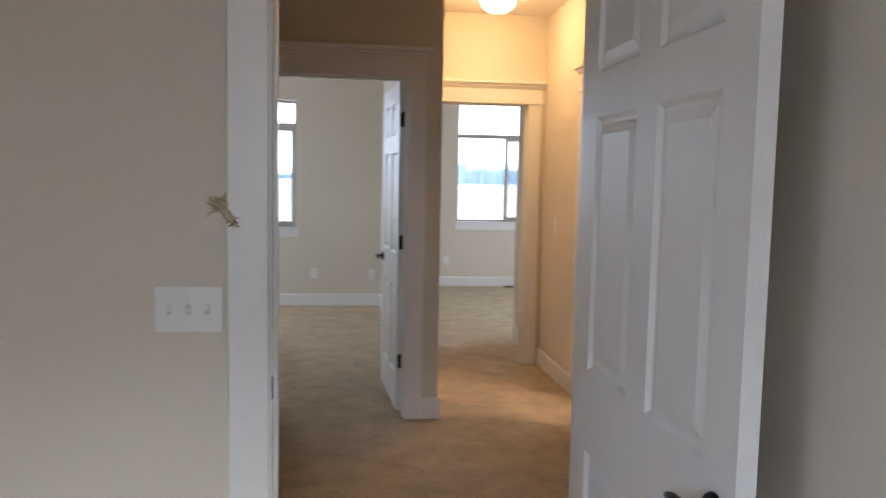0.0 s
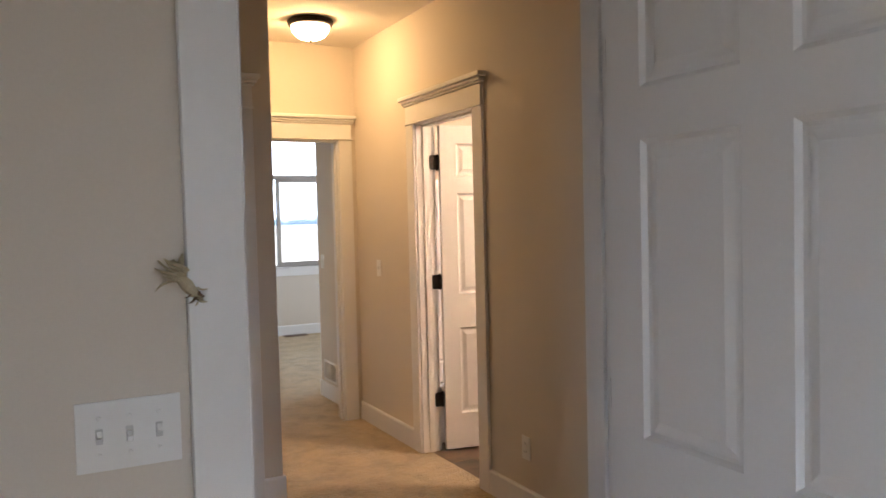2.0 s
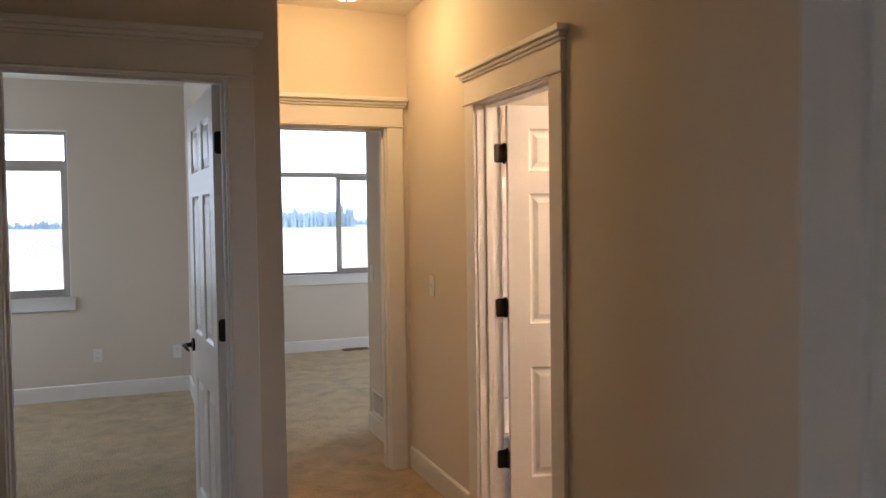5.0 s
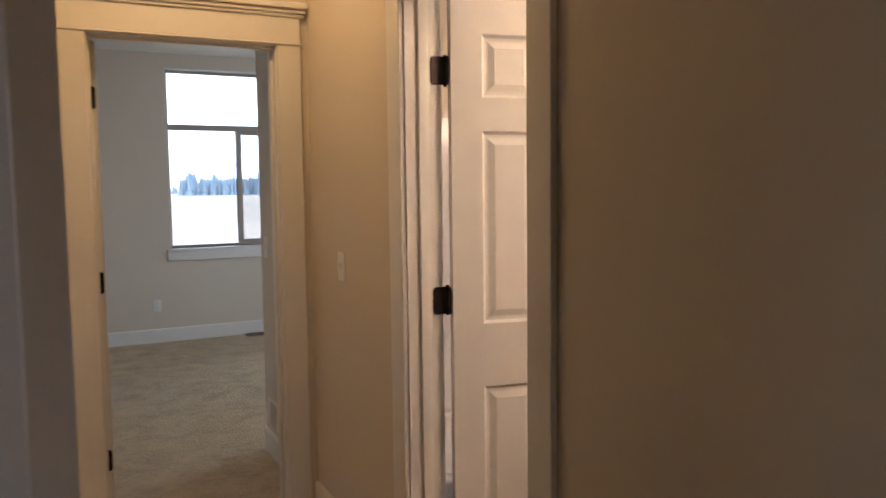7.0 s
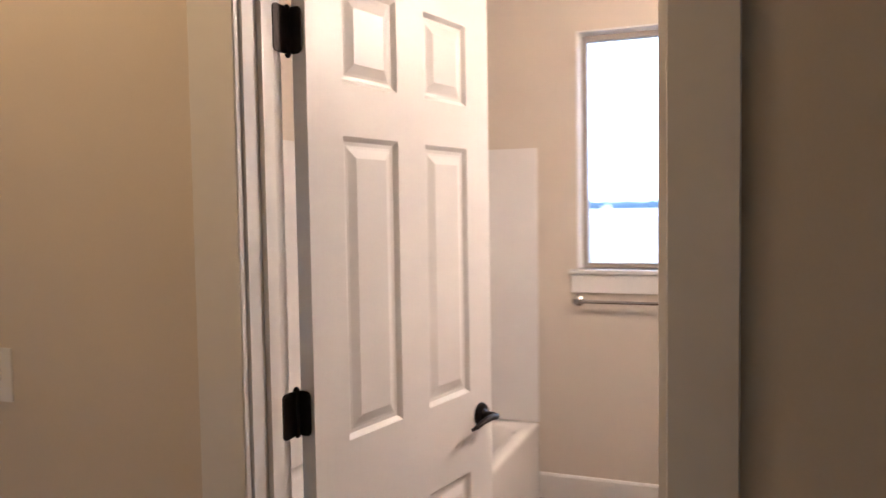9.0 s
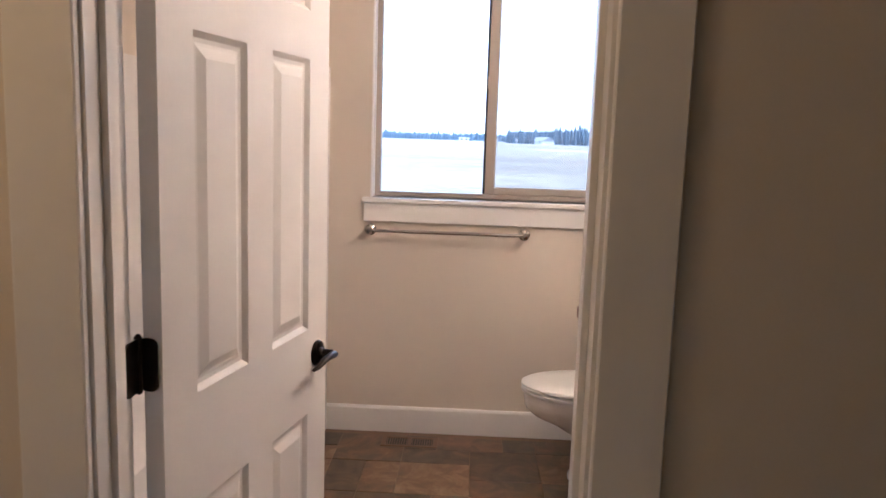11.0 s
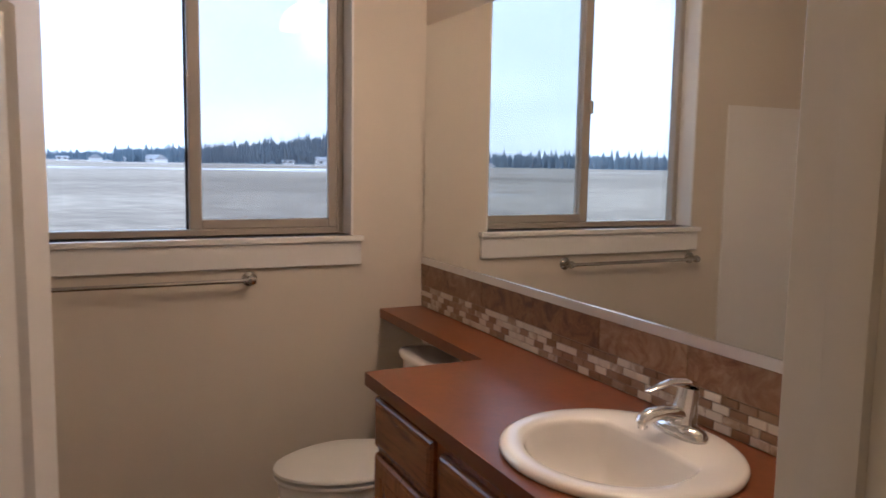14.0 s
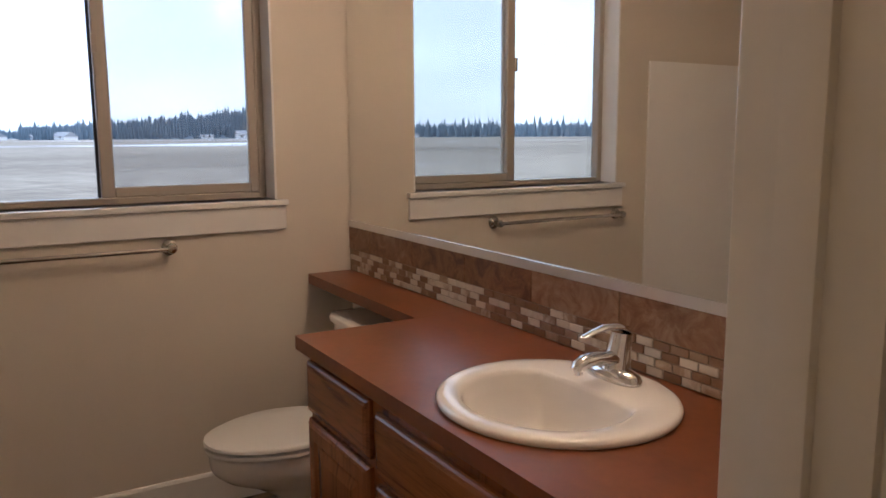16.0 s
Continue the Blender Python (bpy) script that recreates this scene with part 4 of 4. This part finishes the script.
part("bowl", loft([oval(0.120, 0.505, 0.14, 0.0), oval(0.120, 0.505, 0.14, 0.018), oval(0.109, 0.49, 0.15, 0.04), oval(0.100, 0.47, 0.15, 0.12), oval(0.104, 0.50, 0.15, 0.20), oval(0.128, 0.585, 0.14, 0.25), oval(0.160, 0.665, 0.13, 0.285), oval(0.176, 0.70, 0.14, 0.315), oval(0.180, 0.708, 0.15, 0.335), oval(0.181, 0.710, 0.15, 0.376), oval(0.172, 0.70, 0.16, 0.385)]), porcelain, toi, smooth=50)
part("seat", loft([oval(0.178, 0.708, 0.24, 0.389), oval(0.188, 0.722, 0.235, 0.393), oval(0.188, 0.722, 0.235, 0.402), oval(0.182, 0.714, 0.24, 0.406)]), plastic, toi, "white closed seat", smooth=50)
part("lid", loft([oval(0.180, 0.712, 0.23, 0.411), oval(0.189, 0.724, 0.225, 0.415), oval(0.188, 0.722, 0.225, 0.424), oval(0.178, 0.705, 0.24, 0.431), oval(0.10, 0.60, 0.30, 0.435)]), plastic, toi, "white closed lid", smooth=50)
for sx in (-0.075, 0.075):
    part("seat_hinge", lathe([(0, 0), (0.016, 0), (0.016, 0.036), (0.012, 0.042), (0, 0.043)], 16), plastic, toi, at=pose(sx, 0.225, 0.384))


def soft_rect(w, d, cy, z, n=48):
    out = []
    for k in range(n):
        c_, s_ = math.cos(2 * math.pi * k / n), math.sin(2 * math.pi * k / n)
        out.append((w * math.copysign(abs(c_) ** 0.42, c_), cy + d * math.copysign(abs(s_) ** 0.5, s_), z))
    return out


part("tank", loft([soft_rect(0.195, 0.085, 0.105, 0.37), soft_rect(0.205, 0.092, 0.107, 0.40), soft_rect(0.215, 0.098, 0.108, 0.722)]), porcelain, toi, smooth=50)
part("tank_lid", loft([soft_rect(0.220, 0.100, 0.110, 0.722), soft_rect(0.229, 0.106, 0.112, 0.727), soft_rect(0.229, 0.106, 0.112, 0.742), soft_rect(0.222, 0.100, 0.112, 0.750), soft_rect(0.18, 0.07, 0.112, 0.753)]), porcelain, toi, smooth=50)
part("flush_lever", tube([(-0.17, 0.205, 0.68), (-0.17, 0.225, 0.68), (-0.13, 0.23, 0.675), (-0.09, 0.228, 0.668)], [0.008, 0.007, 0.006, 0.005], 10), chrome, toi, "chrome flush lever")

# ---- bathroom: tub and surround ----
tub = thing("bathtub", pose(H_E, TUB, 0), "white acrylic bathtub in its alcove", "bathtub")
TL, TD = X - H_E, BATH_N - TUB
bm = bmesh.new()
outer = [(0, 0), (TL, 0), (TL, TD), (0, TD)]


def rr(inset, z, rad, n=8):
    x0, x1, y0, y1 = inset, TL - inset, inset, TD - inset
    out = []
    for cx, cy, a0 in ((x1 - rad, y1 - rad, 0), (x0 + rad, y1 - rad, 90), (x0 + rad, y0 + rad, 180), (x1 - rad, y0 + rad, 270)):
        for k in range(n):
            q = radians(a0 + 90 * k / (n - 1))
            out.append((cx + rad * math.cos(q), cy + rad * math.sin(q), z))
    return out


part("shell", loft([rr(0.001, 0.0, 0.006), rr(0.001, 0.36, 0.006), rr(0.003, 0.375, 0.012), rr(0.010, 0.382, 0.02), rr(0.07, 0.380, 0.10), rr(0.085, 0.365, 0.12), rr(0.12, 0.12, 0.14), rr(0.18, 0.06, 0.16)], close=False), acrylic, tub, smooth=50)
part("floor_panel", loft([rr(0.179, 0.061, 0.16), rr(0.3, 0.058, 0.05)]), acrylic, tub)
sur = thing("tub_surround", pose(H_E, TUB, 0), "glossy white acrylic tub surround panels on three walls", "shower wall")
part("side_panel", block(TL - 0.012, TL, 0.0, TD, 0.383, 1.755, 0.005), acrylic, sur)
part("side_panel", block(0.0, 0.012, 0.0, TD, 0.383, 1.755, 0.005), acrylic, sur)
part("back_panel", block(0.012, TL - 0.012, TD - 0.012, TD, 0.383, 1.755, 0.005), acrylic, sur)
for cx in (TL - 0.06, 0.06):
    part("corner_column", block(cx - 0.048, cx + 0.048, TD - 0.10, TD - 0.012, 0.383, 1.755, 0.03, 4), acrylic, sur)
    for zz in (0.75, 1.15):
        part("corner_shelf", block(cx - 0.10, cx + 0.10, TD - 0.13, TD - 0.012, zz, zz + 0.025, 0.01, 3), acrylic, sur)

# ---- bathroom: floor register ----
reg = thing("floor_register", pose(2.455, 3.715, 0), "brown metal floor register with two louvred fields", "vent")
rw, rl = 0.06, 0.134
# near-black sheet gives the shade below the louvres
part("shade_backing", block(-rw + 0.004, rw - 0.004, -rl + 0.004, rl - 0.004, 0.0005, 0.0015), slot_dark, reg)
for a, b, c_, d in ((-rw, rw, -rl, -rl + 0.022), (-rw, rw, rl - 0.022, rl), (-rw, -rw + 0.018, -rl + 0.022, rl - 0.022), (rw - 0.018, rw, -rl + 0.022, rl - 0.022), (-rw + 0.018, rw - 0.018, -0.009, 0.009)):
    part("frame", block(a, b, c_, d, 0.001, 0.006, 0.0015, 1), register_brown, reg)
for k in range(9):
    for s_ in (-1, 1):
        cy = s_ * (0.014 + 0.0115 * k)
        part("louvre", block(-rw + 0.018, rw - 0.018, cy - 0.0015, cy + 0.0015, 0.0015, 0.005), register_brown, reg)
reg2 = thing("floor_register", pose(0.80, 9.36, 0), "brown metal floor register in the carpet by the window wall", "vent")
part("frame", block(-0.15, 0.15, -0.06, 0.06, 0.0, 0.012, 0.004), register_brown, reg2)
# dark strips on the closed frame: shade of the gaps, put in as colour
for k in range(14):
    part("louvre", block(-0.13 + 0.0195 * k, -0.12 + 0.0195 * k, -0.04, 0.04, 0.012, 0.0135), slot_dark, reg2)


# ---- outdoors ----
GZ = -0.75
bm = bmesh.new()
S = 60
ext = 2400
vs = {}
for i in range(S + 1):
    for j in range(S + 1):
        x_, y_ = -ext + 2 * ext * i / S, -ext + 2 * ext * j / S
        vs[i, j] = bm.verts.new((x_, y_, GZ))
for i in range(S):
    for j in range(S):
        bm.faces.new((vs[i, j], vs[i + 1, j], vs[i + 1, j + 1], vs[i, j + 1]))
solid("ground", bm, field, "flat dry winter field with thin patches of snow", "field", smooth=None)


def forest(name, bearing0, bearing1, dist, spread, count, h0, h1, hill, seed, label):
    """A far belt of conifers. Bearings in degrees from +y towards +x; hill: extra ground height along the belt."""
    r = random.Random(seed)
    verts, faces = [], []
    for k in range(count):
        q = r.random()
        be = radians(bearing0 + (bearing1 - bearing0) * q)
        d = dist + r.uniform(0, spread)
        x_, y_ = d * math.sin(be), d * math.cos(be)
        z_ = GZ + hill(q) * (d - dist) / max(spread, 1) - 0.5
        h = r.uniform(h0, h1) * (1.45 if r.random() < 0.10 else 1)
        w = h * r.uniform(0.13, 0.2)
        for tier, (a, b, s_) in enumerate(((0.0, 0.5, 1.0), (0.25, 0.78, 0.72), (0.52, 1.0, 0.45))):
            base = len(verts)
            n = 6
            turn = r.uniform(0, 6)
            for i in range(n):
                ww = w * s_ * r.uniform(0.75, 1.2)
                verts.append((x_ + ww * math.cos(turn + 2 * math.pi * i / n), y_ + ww * math.sin(turn + 2 * math.pi * i / n), z_ + h * a + r.uniform(-0.04, 0.04) * h))
            verts.append((x_, y_, z_ + h * b))
            faces += [(base + i, base + (i + 1) % n, base + n) for i in range(n)]
    n = 40
    base = len(verts)
    for k in range(n + 1):
        q = k / n
        be = radians(bearing0 + (bearing1 - bearing0) * q)
        for d, z_ in ((dist * 0.985, -0.3), (dist, 0.0), (dist + spread, hill(q)), (dist + spread * 1.4, -0.3)):
            verts.append((d * math.sin(be), d * math.cos(be), GZ + z_))
    for k in range(n):
        for j in range(3):
            a = base + 4 * k + j
            faces.append((a, a + 4, a + 5, a + 1))
    me = bpy.data.meshes.new(name)
    me.from_pydata(verts, [], faces)
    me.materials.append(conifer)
    return tagged(new(name, me), label, "forest", kind="stuff")


forest("far_forest", 36, 76, 470, 120, 2600, 5, 10, lambda q: 1.0, 1, "distant belt of haze-blue conifers behind the field")
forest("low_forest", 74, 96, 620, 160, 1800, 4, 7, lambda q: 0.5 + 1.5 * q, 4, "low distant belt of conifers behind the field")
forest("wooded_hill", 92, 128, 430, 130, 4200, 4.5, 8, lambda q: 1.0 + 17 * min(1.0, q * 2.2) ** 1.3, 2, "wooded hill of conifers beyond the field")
forest("far_forest_north", -40, 38, 560, 160, 3200, 4, 6, lambda q: 1.0, 3, "distant belt of haze-blue conifers north of the field")
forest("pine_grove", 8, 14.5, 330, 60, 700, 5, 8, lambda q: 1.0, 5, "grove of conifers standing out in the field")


def farmhouse(m, w, d, h, label):
    ob = thing("farmhouse", m, label, "house", "far farm buildings")
    part("wall", block(-w / 2, w / 2, -d / 2, d / 2, -0.5, h), house_white, ob)
    bm = bmesh.new()
    e = 0.4
    a = [bm.verts.new(p) for p in ((-w / 2 - e, -d / 2 - e, h), (w / 2 + e, -d / 2 - e, h), (w / 2 + e, d / 2 + e, h), (-w / 2 - e, d / 2 + e, h), (-w / 2 - e, 0, h + d * 0.32), (w / 2 + e, 0, h + d * 0.32))]
    for f_ in ((0, 1, 5, 4), (2, 3, 4, 5), (0, 4, 3), (1, 2, 5), (0, 3, 2, 1)):
        bm.faces.new([a[i] for i in f_])
    part("roof", bm, roof_grey if w < 14 else house_white, ob, smooth=None)
    for k in (-0.25, 0.25):
        for s_ in (-1, 1):
            part("window", block(k * w - 0.6, k * w + 0.6, s_ * d / 2 - 0.03, s_ * d / 2 + 0.03, 0.9, 2.0), slot_dark, ob)
    return ob


rng = random.Random(9)
for be, d_, w_, h_ in ((106.2, 390, 11, 3.4), (103.6, 410, 7, 1.8), (94.5, 430, 16, 2.2), (92.6, 440, 9, 1.9), (90.8, 440, 14, 2.3), (88.8, 450, 7, 2.0), (80, 480, 8, 2.4), (66.0, 430, 7, 3.6), (64.6, 430, 6, 3.2), (62.4, 440, 6, 2.0), (61.0, 440, 7, 2.0), (20, 420, 12, 2.6), (2, 430, 9, 2.6)):
    b_ = radians(be)
    farmhouse(pose(d_ * math.sin(b_), d_ * math.cos(b_), GZ, 0, 0, rng.uniform(0, 180)), w_ * 0.8, w_ * 0.45, h_ * 0.75, "white farm building with a gabled roof, far across the field")


# ---- bathroom: backsplash pieces ----
spl = thing("backsplash", pose(VX0, YM, ZC), "backsplash of brown stone tiles over a mosaic strip", "backsplash")
part("grout", block(0, X - VX0 - 0.001, 0.0, 0.006, 0.001, ZM0 - 0.018 - ZC), grout, spl, smooth=None)
MT = 0.0875
joints = [0.0]
jx = 1.045 - 0.338 * 3 - VX0
while jx < X - VX0:
    if jx > 0.02:
        joints.append(jx)
    jx += 0.338
joints.append(X - VX0 - 0.001)
for a, b in zip(joints, joints[1:]):
    part("tile", block(a + 0.001, b - 0.001, 0.001, 0.0095, MT + 0.0015, ZM0 - 0.0185 - ZC, 0.0012, 1), splash_tile, spl, smooth=None)
brick_me = mesh_of("mosaic_brick", block(0.001, 0.0505, 0.001, 0.0092, 0.001, 0.0200, 0.0012, 1), mosaic)
rows_ = 4
for r_ in range(rows_):
    off = (0.0, 0.026, 0.008, 0.034)[r_]
    x_ = off
    while x_ + 0.051 < X - VX0 - 0.001:
        ob = new("mosaic_brick", brick_me)
        ob.parent = spl
        ob.location = (x_, 0, 0.003 + r_ * 0.0212)
        x_ += 0.0522

# ---- bathroom: floor tiles in mixed sizes ----
U = 0.155
nx, ny = int((X - H_E) / U) + 1, int((TUB - YM) / U) + 1
taken = set()
rng = random.Random(21)
tile_meshes = {}
for j in range(ny):
    for i in range(nx):
        if (i, j) in taken:
            continue
        kinds = [(2, 2), (2, 2), (2, 1), (1, 2), (1, 1), (2, 2)]
        rng.shuffle(kinds)
        for a, b in kinds + [(1, 1)]:
            cells = [(i + p, j + q) for p in range(a) for q in range(b)]
            if all(c_ not in taken and c_[0] < nx and c_[1] < ny for c_ in cells):
                break
        taken.update(cells)
        if (a, b) not in tile_meshes:
            tile_meshes[a, b] = mesh_of("floor_tile", block(0.0015, a * U - 0.0015, 0.0015, b * U - 0.0015, -0.0055, -0.0005, 0.001, 1), floor_tile)
        ob = new("floor_tile", tile_meshes[a, b])
        ob.parent = floor_bath
        ob.location = (H_E / 2 + i * U, YM + j * U, 0.0)
